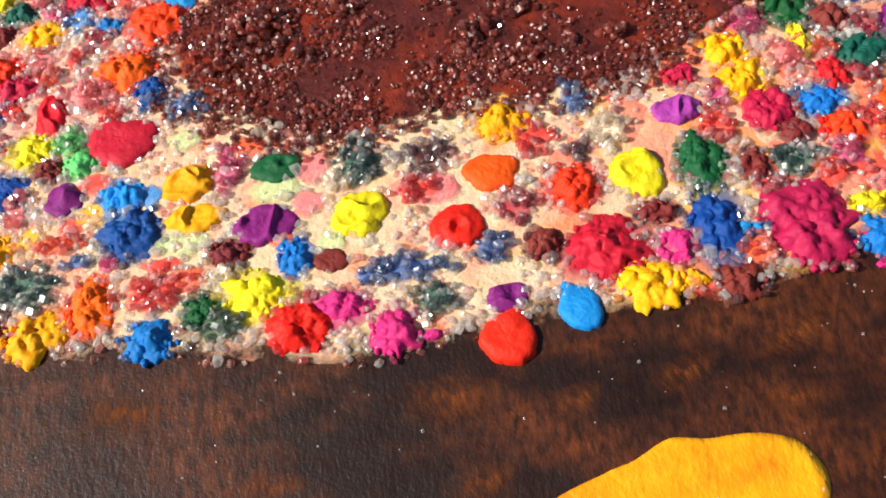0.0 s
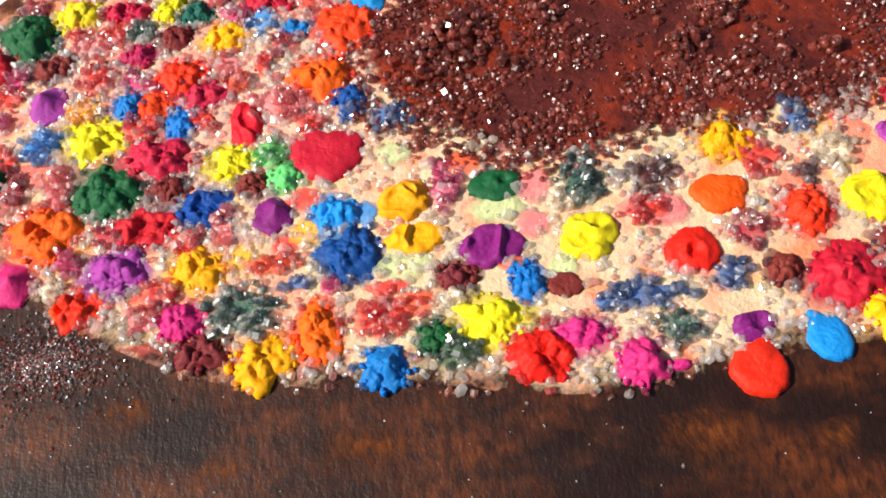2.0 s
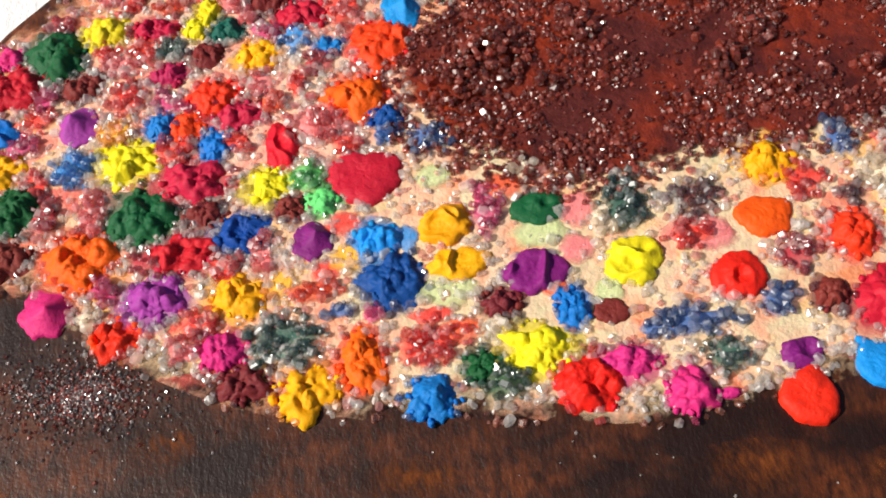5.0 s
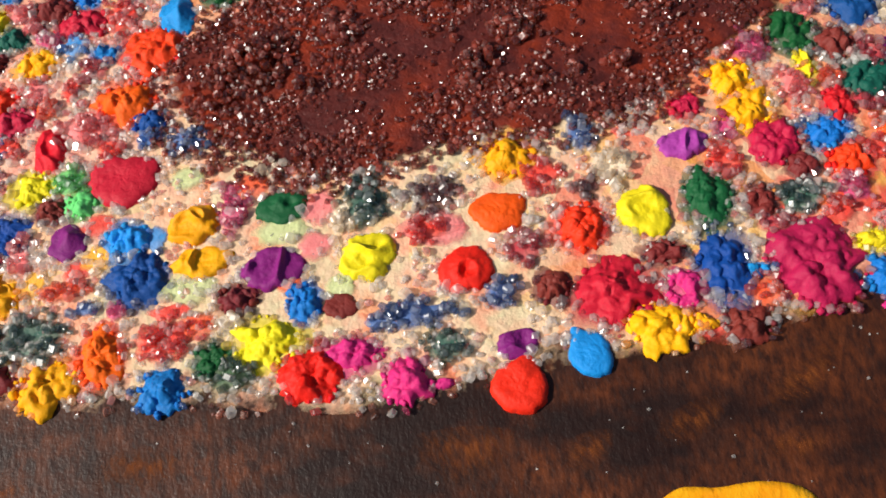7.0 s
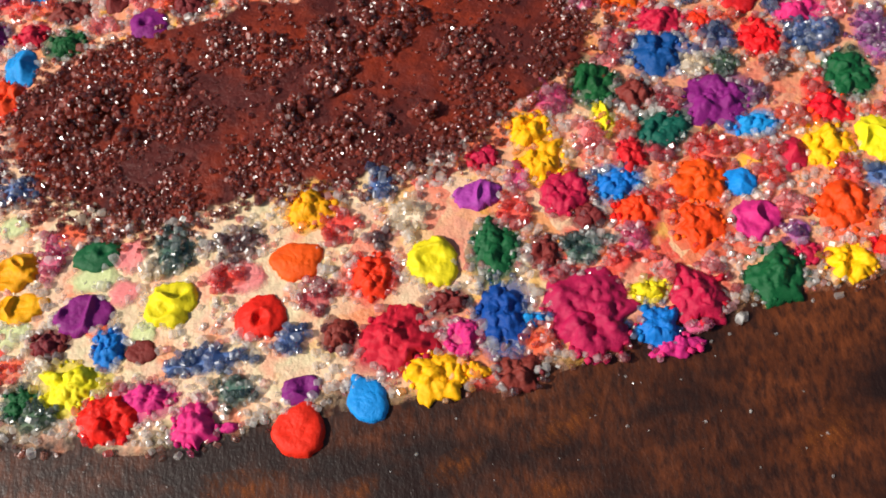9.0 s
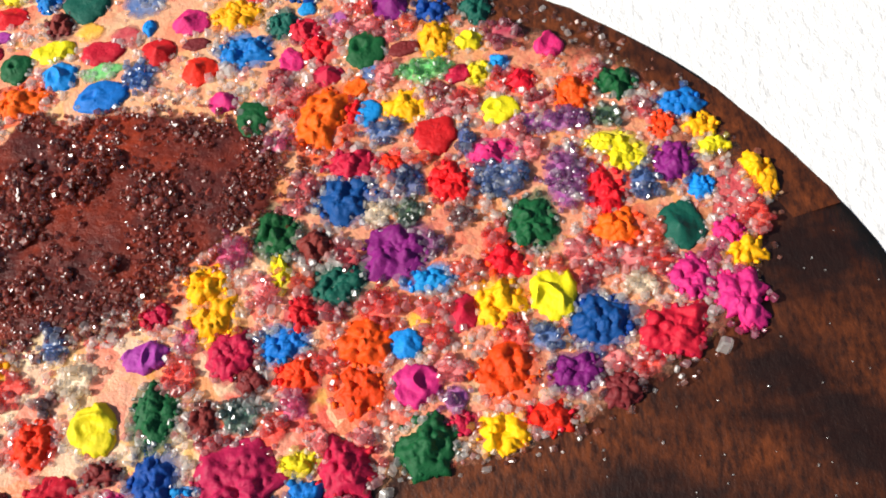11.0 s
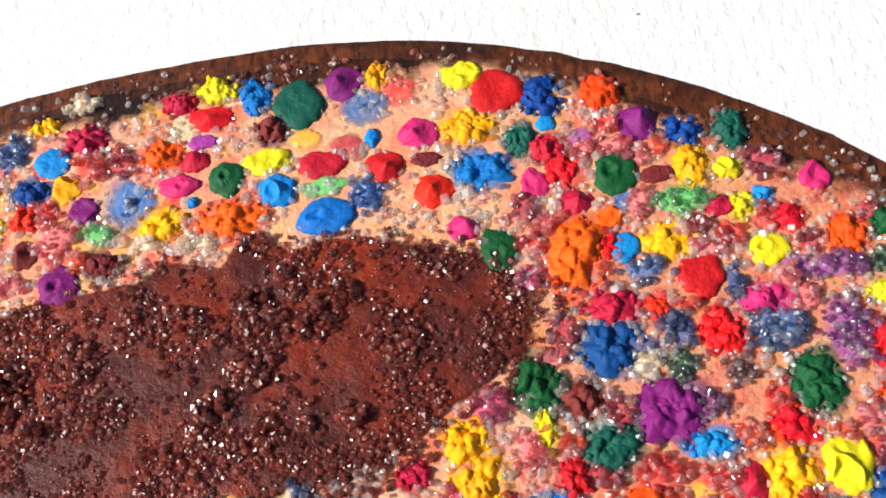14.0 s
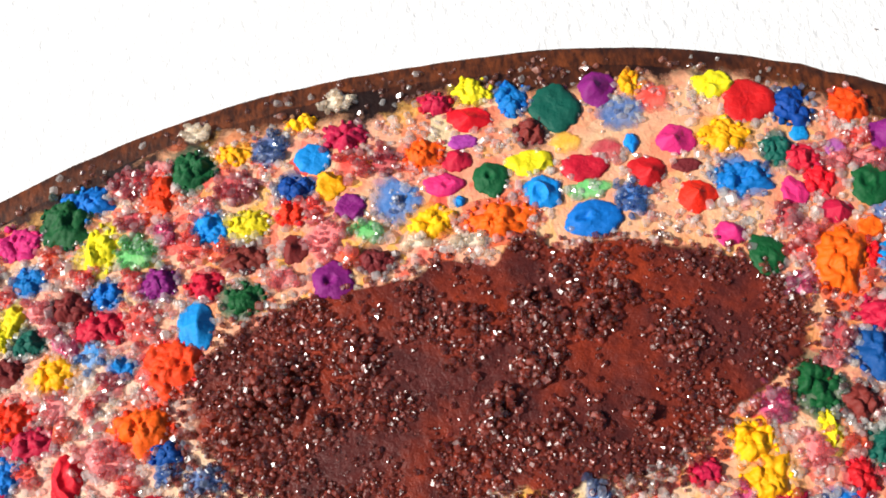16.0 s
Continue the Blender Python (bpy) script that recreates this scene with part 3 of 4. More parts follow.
crumbly_dab("navy_blue", -34.9, 3.2, 6.0, 6.0)
smooth_dab("golden_yellow", -29.0, 8.8, 5.9, 4.7, style="fold")
smooth_dab("golden_yellow", -28.1, 4.0, 6.3, 3.8, style="fold")
crystal_cluster("magenta", -24.7, 9.8, 3.5, 7.5)
smooth_dab("dark_green", -19.1, 9.7, 5.9, 3.8, style="dimple")
smooth_dab("purple", -20.3, 2.5, 6.3, 5.1, style="fold")
wash("pink", -15.6, 4.2, 4.6, 4.6)
smooth_dab("lemon_yellow", -10.2, 2.4, 5.7, 5.1, style="fold")
crystal_cluster("teal", -10.0, 8.8, 5.3, 6.9)
crumbly_dab("maroon", -75.6, 10.4, 5.4, 4.4)
crumbly_dab("orange", -67.3, 9.4, 6.6, 7.0)
smooth_dab("magenta", -70.8, 4.0, 5.6, 5.1, style="cone")
crumbly_dab("red", -63.2, 0.2, 5.1, 3.7)
crumbly_dab("violet", -59.0, 3.8, 6.1, 4.8)
crumbly_dab("crimson", -56.4, 8.7, 7.1, 4.3)
crumbly_dab("golden_yellow", -50.9, 3.1, 5.5, 4.7)
crystal_cluster("crimson", -60.6, 8.1, 3.6, 3.3)
crystal_cluster("red", -54.8, 0.4, 4.6, 3.7)
wash("red", -41.7, 4.9, 3.5, 3.9)
wash("golden_yellow", -39.6, 6.0, 4.7, 3.9)
wash("golden_yellow", -46.4, 3.9, 3.5, 3.9)
crystal_cluster("orange", -42.7, 2.7, 6.9, 2.5)
crystal_cluster("slate_blue", -40.6, 0.2, 3.4, 1.9)
crystal_cluster("magenta", -37.1, -0.5, 2.3, 2.5)
crumbly_dab("maroon", -24.2, -0.8, 3.9, 3.1)
crumbly_dab("blue", -17.2, -2.0, 3.2, 4.1)
smooth_dab("maroon", -13.5, -3.0, 3.6, 2.7, style="flat")
crystal_cluster("teal", -46.1, -2.2, 8.4, 5.5)
crumbly_dab("magenta", -52.5, -2.9, 5.0, 4.5)
crumbly_dab("maroon", -50.4, -6.4, 5.5, 3.7)
crumbly_dab("golden_yellow", -44.2, -8.0, 6.5, 5.4)
crumbly_dab("orange", -38.8, -5.4, 4.4, 6.1)
wash("red", -31.1, -1.4, 5.4, 2.2)
crystal_cluster("red", -32.0, -4.4, 7.8, 4.8)
crumbly_dab("blue", -32.1, -9.9, 5.4, 5.0)
crumbly_dab("dark_green", -27.1, -7.3, 3.8, 3.1)
crystal_cluster("dark_green", -24.9, -9.1, 4.9, 4.0)
crumbly_dab("lemon_yellow", -21.4, -6.1, 6.6, 5.6)
crumbly_dab("red", -16.9, -10.1, 5.9, 6.0)
crumbly_dab("magenta", -12.7, -8.5, 6.0, 3.2)
crumbly_dab("magenta", -7.4, -12.0, 4.8, 4.8)
smooth_dab("magenta", -3.7, -12.6, 2.1, 1.1)
crystal_cluster("slate_blue", -5.7, -4.9, 9.5, 3.7)
crystal_cluster("slate_blue", -9.7, -5.4, 3.3, 1.8)
crystal_cluster("teal", -2.9, -8.8, 4.9, 4.2)
crystal_cluster("slate_blue", 3.2, -3.7, 3.9, 3.8)
smooth_dab("purple", 4.1, -9.3, 4.4, 2.9, style="fold")
smooth_dab("red", 3.7, -13.8, 5.9, 5.4, -22, style="drop")
crumbly_dab("golden_yellow", 5.9, 12.4, 5.7, 4.7)
smooth_dab("orange", 4.2, 5.8, 5.8, 4.8, style="flat")
smooth_dab("red", -0.2, -0.6, 5.3, 5.4, style="dimple")
crystal_cluster("crimson", 6.2, 1.1, 4.6, 4.6)
crystal_cluster("red", 9.2, 9.6, 4.8, 4.3)
crystal_cluster("maroon", -2.5, 8.7, 6.5, 4.2)
crystal_cluster("red", -4.1, 4.5, 5.2, 4.0)
crumbly_dab("maroon", 8.5, -3.8, 3.6, 3.3)
smooth_dab("lemon_yellow", 19.6, 4.1, 5.0, 6.3, style="fold")
crumbly_dab("red", 12.5, 2.8, 5.0, 5.2)
crystal_cluster("slate_blue", 14.3, 14.3, 3.5, 5.3)
crystal_cluster("maroon", 14.1, 7.7, 3.4, 2.9)
smooth_dab("violet", 25.3, 11.6, 5.4, 4.1, style="fold")
crumbly_dab("dark_green", 26.5, 4.9, 4.5, 6.2)
crystal_cluster("red", 29.1, 9.1, 4.7, 4.3)
crumbly_dab("navy_blue", 26.4, -2.9, 4.7, 7.4)
crumbly_dab("azure", 29.5, -4.2, 3.2, 1.6)
crumbly_dab("magenta", 22.0, -5.3, 3.8, 3.8)
crumbly_dab("crimson", 14.7, -4.8, 7.1, 7.5)
crumbly_dab("maroon", 20.7, -1.2, 3.9, 2.7)
crumbly_dab("golden_yellow", 18.8, -9.4, 6.6, 5.3)
crumbly_dab("golden_yellow", 22.6, -9.2, 3.4, 2.2)
crumbly_dab("maroon", 27.5, -9.7, 4.6, 4.3)
smooth_dab("azure", 11.3, -11.3, 4.4, 5.0, 25, style="drop")
crumbly_dab("maroon", 32.0, 3.6, 3.2, 3.8)
crystal_cluster("teal", 36.4, 3.6, 5.8, 4.1)
crumbly_dab("raspberry", 36.1, -4.6, 10.0, 9.4)
crumbly_dab("lemon_yellow", 42.8, -2.1, 4.1, 2.3)
crumbly_dab("blue", 42.8, -6.3, 4.6, 4.4)
crumbly_dab("magenta", 44.4, -8.7, 4.9, 2.5)
crumbly_dab("crimson", 47.7, -3.3, 6.2, 6.8)
crystal_cluster("magenta", 47.0, -6.9, 3.1, 1.9)
crumbly_dab("golden_yellow", 32.2, 19.7, 4.5, 4.3)
crumbly_dab("golden_yellow", 33.1, 15.7, 5.4, 5.7)
crumbly_dab("crimson", 26.4, 16.6, 3.4, 2.7)
crumbly_dab("crimson", 35.3, 11.0, 5.3, 5.5)
crumbly_dab("maroon", 37.4, 7.5, 3.3, 3.2)
crumbly_dab("blue", 41.2, 11.4, 5.3, 4.0)
crumbly_dab("crimson", 43.4, 14.8, 3.3, 4.1)
crumbly_dab("red", 42.6, 7.6, 4.5, 4.3)
crystal_cluster("magenta", 35.4, 23.9, 4.2, 4.8)
crumbly_dab("dark_green", 40.6, 25.2, 5.0, 5.5)
crumbly_dab("lemon_yellow", 41.0, 20.1, 2.0, 4.3)
crumbly_dab("maroon", 45.1, 23.1, 4.4, 4.4)
crumbly_dab("teal", 47.4, 18.1, 5.9, 4.7)
crystal_cluster("red", 52.4, 14.7, 5.9, 5.3)
crumbly_dab("orange", 50.6, 10.6, 7.1, 5.5)
crumbly_dab("orange", 49.5, 5.3, 5.7, 5.9)
crumbly_dab("purple", 54.5, 21.5, 7.4, 6.0)
crystal_cluster("purple", 58.9, 21.7, 3.4, 3.2)
crumbly_dab("azure", 58.3, 17.4, 5.0, 2.7)
smooth_dab("azure", 54.8, 10.0, 3.9, 3.3)
wash("golden_yellow", 56.7, 12.4, 3.9, 3.0)
crystal_cluster("red", 58.2, 13.6, 4.6, 3.0)
smooth_dab("crimson", 61.7, 13.0, 3.9, 4.1)
crumbly_dab("golden_yellow", 65.7, 13.6, 5.2, 5.6)
smooth_dab("magenta", 55.8, 5.2, 5.4, 4.5, style="fold")
crystal_cluster("violet", 60.0, 3.0, 3.1, 4.1)
crumbly_dab("orange", 65.7, 5.5, 6.9, 6.3)
crumbly_dab("crimson", 60.5, 0.3, 3.1, 2.3)
crumbly_dab("dark_green", 56.6, -1.6, 6.1, 5.9)
smooth_dab("lemon_yellow", 72.0, 14.0, 5.5, 6.0, style="fold")
crumbly_dab("navy_blue", 76.7, 10.0, 6.3, 6.2)
crystal_cluster("slate_blue", 70.8, 9.1, 3.8, 3.6)
crumbly_dab("purple", 73.2, 4.7, 5.3, 3.8)
crumbly_dab("red", 69.9, 0.2, 4.6, 3.4)
crumbly_dab("golden_yellow", 64.7, -1.2, 5.5, 4.6)
crumbly_dab("crimson", 84.6, 8.3, 7.1, 6.2)
crumbly_dab("maroon", 78.0, 2.4, 4.3, 3.8)
crystal_cluster("red", 81.1, 4.7, 3.7, 3.5)
crumbly_dab("red", 67.2, 18.7, 4.6, 3.9)
crumbly_dab("dark_green", 70.6, 23.1, 5.3, 6.1)
crystal_cluster("slate_blue", 67.9, 29.6, 6.9, 6.7)
crystal_cluster("navy_blue", 56.8, 30.2, 4.2, 5.1)
crumbly_dab("red", 61.6, 29.6, 4.5, 5.1)
crystal_cluster("maroon", 62.7, 24.8, 3.4, 4.1)
crumbly_dab("navy_blue", 49.0, 28.8, 7.0, 5.5)
crystal_cluster("dark_green", 56.3, 26.1, 4.1, 4.1)
crystal_cluster("violet", 75.3, 28.6, 6.1, 8.4)
crumbly_dab("red", 79.6, 26.4, 4.3, 6.3)
crumbly_dab("orange", 80.3, 21.4, 5.9, 4.8)
crystal_cluster("slate_blue", 84.2, 27.0, 4.0, 5.8)
crumbly_dab("purple", 88.0, 29.1, 4.7, 5.1)
crumbly_dab("azure", 90.6, 25.4, 2.6, 2.9)
smooth_dab("teal", 87.6, 21.0, 4.9, 6.0)
crumbly_dab("magenta", 87.6, 14.3, 4.4, 5.0)
crumbly_dab("golden_yellow", 94.1, 16.9, 4.4, 3.5)
wash("crimson", 94.7, 23.7, 6.5, 9.8)
crystal_cluster("red", 95.9, 20.9, 3.9, 4.8)
crumbly_dab("magenta", 92.3, 11.0, 5.6, 7.1)
crumbly_dab("magenta", 92.8, 19.4, 3.2, 3.6)
crystal_cluster("red", 84.3, 16.5, 3.9, 3.1)
crumbly_dab("golden_yellow", 98.2, 25.1, 2.6, 3.8)
crystal_cluster("pink", 75.5, 18.8, 3.9, 3.9)
crystal_cluster("pink", 39.2, 17.9, 4.1, 6.2)
smooth_dab("lemon_yellow", 35.4, 66.0, 5.0, 3.9)
smooth_dab("crimson", 39.5, 63.2, 7.1, 6.3, style="flat")
crumbly_dab("navy_blue", 44.6, 61.8, 5.2, 5.8)
smooth_dab("azure", 45.0, 58.0, 2.4, 2.1)
crumbly_dab("orange", 52.0, 61.7, 4.9, 4.6)
smooth_dab("purple", 55.9, 56.9, 4.8, 4.8, style="cone")
crumbly_dab("navy_blue", 61.1, 55.2, 4.4, 3.6)
crumbly_dab("teal", 67.2, 55.1, 4.0, 4.4)
crumbly_dab("golden_yellow", 35.7, 58.5, 5.9, 4.5)
smooth_dab("magenta", 29.3, 58.4, 4.9, 4.1)
crumbly_dab("teal", 41.7, 56.0, 3.4, 4.0)
crumbly_dab("crimson", 44.7, 54.5, 4.1, 3.6)
wash("violet", 49.2, 55.6, 3.4, 3.9)
wash("red", 52.8, 53.6, 5.4, 4.7)
crumbly_dab("blue", 36.7, 52.3, 6.1, 4.6)
crumbly_dab("red", 46.4, 51.2, 4.0, 4.2)
smooth_dab("dark_green", 52.4, 50.2, 5.0, 5.7, style="dimple")
smooth_dab("maroon", 57.4, 49.8, 4.0, 2.5)
crumbly_dab("golden_yellow", 61.4, 50.3, 4.0, 5.7)
smooth_dab("lemon_yellow", 65.7, 49.9, 3.3, 3.1)
crystal_cluster("raspberry", 70.2, 50.3, 5.3, 4.6)
smooth_dab("magenta", 75.6, 47.7, 3.6, 3.8)
smooth_dab("magenta", 42.9, 49.8, 3.4, 4.2)
smooth_dab("crimson", 47.3, 47.0, 3.7, 3.4)
smooth_dab("orange", 51.1, 44.6, 3.3, 2.7)
wash("slate_blue", 53.3, 46.6, 4.0, 3.7)
crystal_cluster("light_green", 59.5, 46.2, 7.2, 4.4)
smooth_dab("crimson", 63.9, 44.9, 3.3, 2.9)
crumbly_dab("lemon_yellow", 66.5, 44.7, 2.9, 2.9)
crumbly_dab("azure", 69.0, 45.7, 2.1, 2.3)
crumbly_dab("red", 71.4, 42.9, 3.5, 3.3)
crumbly_dab("orange", 77.6, 40.1, 4.7, 4.3)
crumbly_dab("dark_green", 83.0, 41.1, 4.4, 4.3)
crystal_cluster("crimson", 41.3, 46.7, 3.3, 4.4)
crumbly_dab("orange", 46.4, 40.5, 7.1, 8.8)
crumbly_dab("red", 50.0, 40.8, 3.2, 3.2)
smooth_dab("azure", 52.2, 40.7, 3.6, 3.6)
crumbly_dab("golden_yellow", 57.2, 41.1, 6.4, 3.9)
crystal_cluster("slate_blue", 54.2, 37.8, 5.8, 3.5)
smooth_dab("dark_green", 37.9, 41.8, 4.3, 5.0, style="dimple")
crystal_cluster("magenta", 40.9, 37.8, 3.9, 3.5)
smooth_dab("magenta", 33.8, 44.8, 3.9, 3.3, style="cone")
smooth_dab("crimson", 60.4, 36.3, 4.7, 5.5, style="flat")
crystal_cluster("navy_blue", 64.0, 35.0, 2.2, 5.5)
smooth_dab("lemon_yellow", 68.5, 39.0, 4.8, 3.9)
wash("violet", 71.3, 36.5, 4.4, 4.2)
crystal_cluster("violet", 75.7, 36.3, 8.1, 3.5)
crystal_cluster("dark_green", 81.4, 36.4, 4.4, 3.5)
crumbly_dab("lemon_yellow", 80.8, 32.8, 4.9, 2.4)
crumbly_dab("lemon_yellow", 82.5, 30.6, 4.3, 3.3)
crumbly_dab("magenta", 67.1, 33.0, 6.2, 3.0)
crumbly_dab("crimson", 49.8, 33.6, 6.3, 4.4)
crumbly_dab("red", 54.9, 33.4, 2.8, 2.7)
crumbly_dab("blue", 90.3, 37.2, 4.9, 3.9)
crumbly_dab("red", 87.5, 34.4, 2.8, 3.1)
crumbly_dab("golden_yellow", 92.4, 33.8, 3.7, 3.1)
crumbly_dab("lemon_yellow", 92.9, 30.7, 3.6, 2.3)
crumbly_dab("golden_yellow", 97.1, 27.0, 3.0, 3.6)
smooth_dab("purple", 20.3, 66.6, 5.0, 4.8, style="cone")
crumbly_dab("golden_yellow", 24.7, 67.0, 2.6, 3.6)
wash("red", 27.3, 64.8, 6.0, 5.6)
smooth_dab("teal", 14.8, 64.1, 6.2, 6.5, style="flat")
crystal_cluster("slate_blue", 22.9, 62.9, 1.6, 1.4)
wash("slate_blue", 22.8, 62.9, 7.4, 6.2)
crumbly_dab("blue", 9.2, 66.2, 4.0, 4.8)
crumbly_dab("lemon_yellow", 4.2, 67.7, 4.8, 3.8)
crumbly_dab("crimson", -0.7, 66.0, 4.4, 3.1)
smooth_dab("red", 3.5, 63.6, 5.8, 3.5, style="cone")
crumbly_dab("maroon", 11.2, 60.7, 3.6, 3.4)
crumbly_dab("raspberry", -12.6, 62.3, 5.9, 4.3)
crumbly_dab("golden_yellow", -18.1, 64.7, 3.6, 2.5)
smooth_dab("azure", -16.7, 59.6, 4.7, 3.8)
crystal_cluster("slate_blue", -22.2, 61.4, 5.2, 5.0)
crumbly_dab("golden_yellow", -26.9, 61.0, 4.8, 2.6)
crumbly_dab("dark_green", -32.3, 59.3, 5.9, 5.4)
smooth_dab("violet", 2.4, 60.1, 3.6, 2.1, style="flat")
crumbly_dab("orange", -2.9, 58.9, 5.4, 4.1)
smooth_dab("crimson", 1.5, 57.5, 3.6, 3.1, style="cone")
crystal_cluster("crimson", -7.7, 58.3, 4.3, 4.9)
crystal_cluster("red", -12.0, 58.3, 4.3, 4.9)
smooth_dab("lemon_yellow", 10.8, 56.5, 5.3, 3.3)
wash("golden_yellow", 15.6, 59.0, 5.6, 3.6)
wash("crimson", 20.6, 57.6, 5.0, 4.2)
smooth_dab("azure", 23.7, 58.3, 1.8, 2.4)
smooth_dab("crimson", 17.4, 55.3, 5.6, 3.8, style="flat")
smooth_dab("crimson", 25.1, 54.2, 4.6, 4.0, style="cone")
smooth_dab("maroon", 30.1, 54.6, 3.5, 2.1)
crumbly_dab("blue", -46.0, 55.8, 5.6, 4.5)
crumbly_dab("dark_green", -48.4, 53.7, 5.9, 7.7)
crumbly_dab("orange", -36.6, 56.1, 4.1, 6.1)
crystal_cluster("crimson", -40.9, 58.0, 6.0, 4.9)
crystal_cluster("crimson", -26.5, 56.1, 6.6, 4.8)
crumbly_dab("navy_blue", -19.2, 55.5, 4.3, 3.3)
smooth_dab("golden_yellow", -14.6, 55.6, 3.7, 3.7)
crumbly_dab("red", -19.6, 52.0, 3.6, 3.2)
smooth_dab("purple", -12.2, 52.2, 3.5, 3.4)
wash("blue", -6.5, 52.3, 8.0, 8.0)
crystal_cluster("slate_blue", -6.2, 51.9, 2.2, 2.2)
smooth_dab("magenta", -0.4, 54.3, 5.0, 3.0)
smooth_dab("dark_green", 5.7, 54.6, 4.1, 4.6, style="dimple")
smooth_dab("azure", 1.4, 51.8, 1.4, 1.5)
smooth_dab("azure", 11.8, 52.5, 4.5, 4.5, style="fold")
wash("light_green", 17.4, 51.9, 7.0, 3.6)
smooth_dab("blue", 17.6, 48.1, 6.9, 4.6, style="dimple")
crystal_cluster("blue", 22.8, 50.5, 4.9, 4.7)
smooth_dab("red", 30.8, 50.2, 4.5, 4.3, style="cone")
crumbly_dab("golden_yellow", -2.1, 49.3, 4.9, 4.2)
crumbly_dab("orange", 6.2, 48.9, 8.3, 4.6)
wash("orange", -1.4, 44.2, 4.1, 2.2)
crumbly_dab("azure", -29.9, 50.7, 3.9, 4.3)
crumbly_dab("lemon_yellow", -24.9, 51.0, 5.0, 3.5)
crumbly_dab("lemon_yellow", -43.7, 49.3, 4.4, 5.9)
crystal_cluster("light_green", -38.8, 48.3, 5.8, 5.4)
crumbly_dab("magenta", -54.4, 51.2, 5.9, 4.4)
smooth_dab("maroon", -19.3, 47.1, 3.2, 3.8)
crystal_cluster("pink", -15.5, 48.4, 5.6, 6.1)
crumbly_dab("maroon", -25.5, 46.4, 4.9, 3.4)
crumbly_dab("maroon", -9.2, 44.6, 4.8, 3.0)
crystal_cluster("light_green", -10.2, 48.7, 4.2, 3.1)
crumbly_dab("blue", -52.4, 46.0, 3.6, 3.5)
crumbly_dab("blue", -42.6, 43.2, 3.6, 3.4)
crumbly_dab("purple", -36.0, 44.0, 4.6, 3.8)
crumbly_dab("crimson", -30.4, 43.2, 4.2, 3.3)
crumbly_dab("dark_green", -25.5, 40.9, 4.7, 4.0)
smooth_dab("purple", -14.6, 42.5, 5.2, 4.8, style="dimple")
crumbly_dab("maroon", -46.7, 41.7, 5.0, 4.1)
smooth_dab("azure", -31.3, 38.1, 4.5, 6.1)
crumbly_dab("crimson", -42.7, 38.8, 5.6, 4.0)
crystal_cluster("red", -38.0, 39.3, 4.9, 5.8)
crumbly_dab("lemon_yellow", -54.0, 40.6, 2.9, 4.1)
crystal_cluster("red", -32.1, 48.4, 4.3, 4.6)
wash("pink", -3.3, 4.8, 7.6, 5.0)
wash("pink", -14.8, 8.8, 4.6, 5.6)
wash("orange", -18.8, 0.4, 3.4, 3.0)
wash("orange", -28.5, -3.2, 6.0, 3.4)
wash("pink", -1.5, 4.0, 6.0, 4.6)
wash("pink", -65.6, 15.0, 5.5, 5.5)
wash("orange", -22.5, 12.6, 5.0, 4.0)
wash("pale_green", -19.3, 6.6, 6.9, 4.2)
wash("pale_green", -29.6, 1.6, 7.1, 4.6)
wash("pale_green", -13.4, -0.6, 4.0, 3.9)
wash("pale_green", -29.3, 14.6, 5.6, 3.7)
crystal_cluster("cream", -12.4, 7.7, 2.4, 4.2)
crystal_cluster("cream", -20.1, 14.6, 3.0, 2.9)
crystal_cluster("cream", -13.1, 6.8, 2.0, 3.7)
crystal_cluster("cream", -25.1, -3.4, 3.3, 2.4)
crystal_cluster("cream", -66.2, 2.4, 2.9, 2.5)
crystal_cluster("cream", 17.4, 10.2, 5.5, 5.4)
crystal_cluster("cream", 81.8, 14.1, 3.8, 3.8)
crystal_cluster("cream", 52.9, 26.5, 4.1, 4.1)
crystal_cluster("cream", 2.2, 46.4, 6.2, 2.3)
crystal_cluster("cream", -4.0, 46.7, 4.2, 2.3)
crystal_cluster("cream", -13.3, 67.7, 4.5, 3.5)
crystal_cluster("cream", -31.9, 64.9, 4.5, 3.4)


def fill_gaps(count):
    """Small dyed spots in the gaps that the larger dabs leave."""
    rng = random.Random(77)
    made = 0
    for _ in range(6000):
        x, y, w, h = rng.uniform(-85, 95), rng.uniform(-22, 78), rng.uniform(3.0, 5.0), rng.uniform(2.6, 4.0)
        if RING_EDGE.depth(x, y) > 0.95 or CENTRE_EDGE.depth(x, y) < 1.08 or (-48 < x < 30 and y < 18) or (-10 < x < 40 and y > 40):
            continue
        if any(math.hypot((x - a) / (0.5 * (v + w)), (y - b) / (0.5 * (u + h))) < 0.8 for a, b, v, u in DABS + SPOTS):
            continue
        warm = ("pink", "red", "crimson", "pink", "magenta", "orange", "red", "pink")
        crystal_cluster(rng.choice(warm), x, y, w, h, rng.uniform(0, 180))
        made += 1
        if made == count:
            break


fill_gaps(85)


# ---- loose grains ----
def under_dab(x, y):
    return any(((x - a) / (0.43 * w)) ** 2 + ((y - b) / (0.43 * h)) ** 2 < 1 for a, b, w, h in DABS)


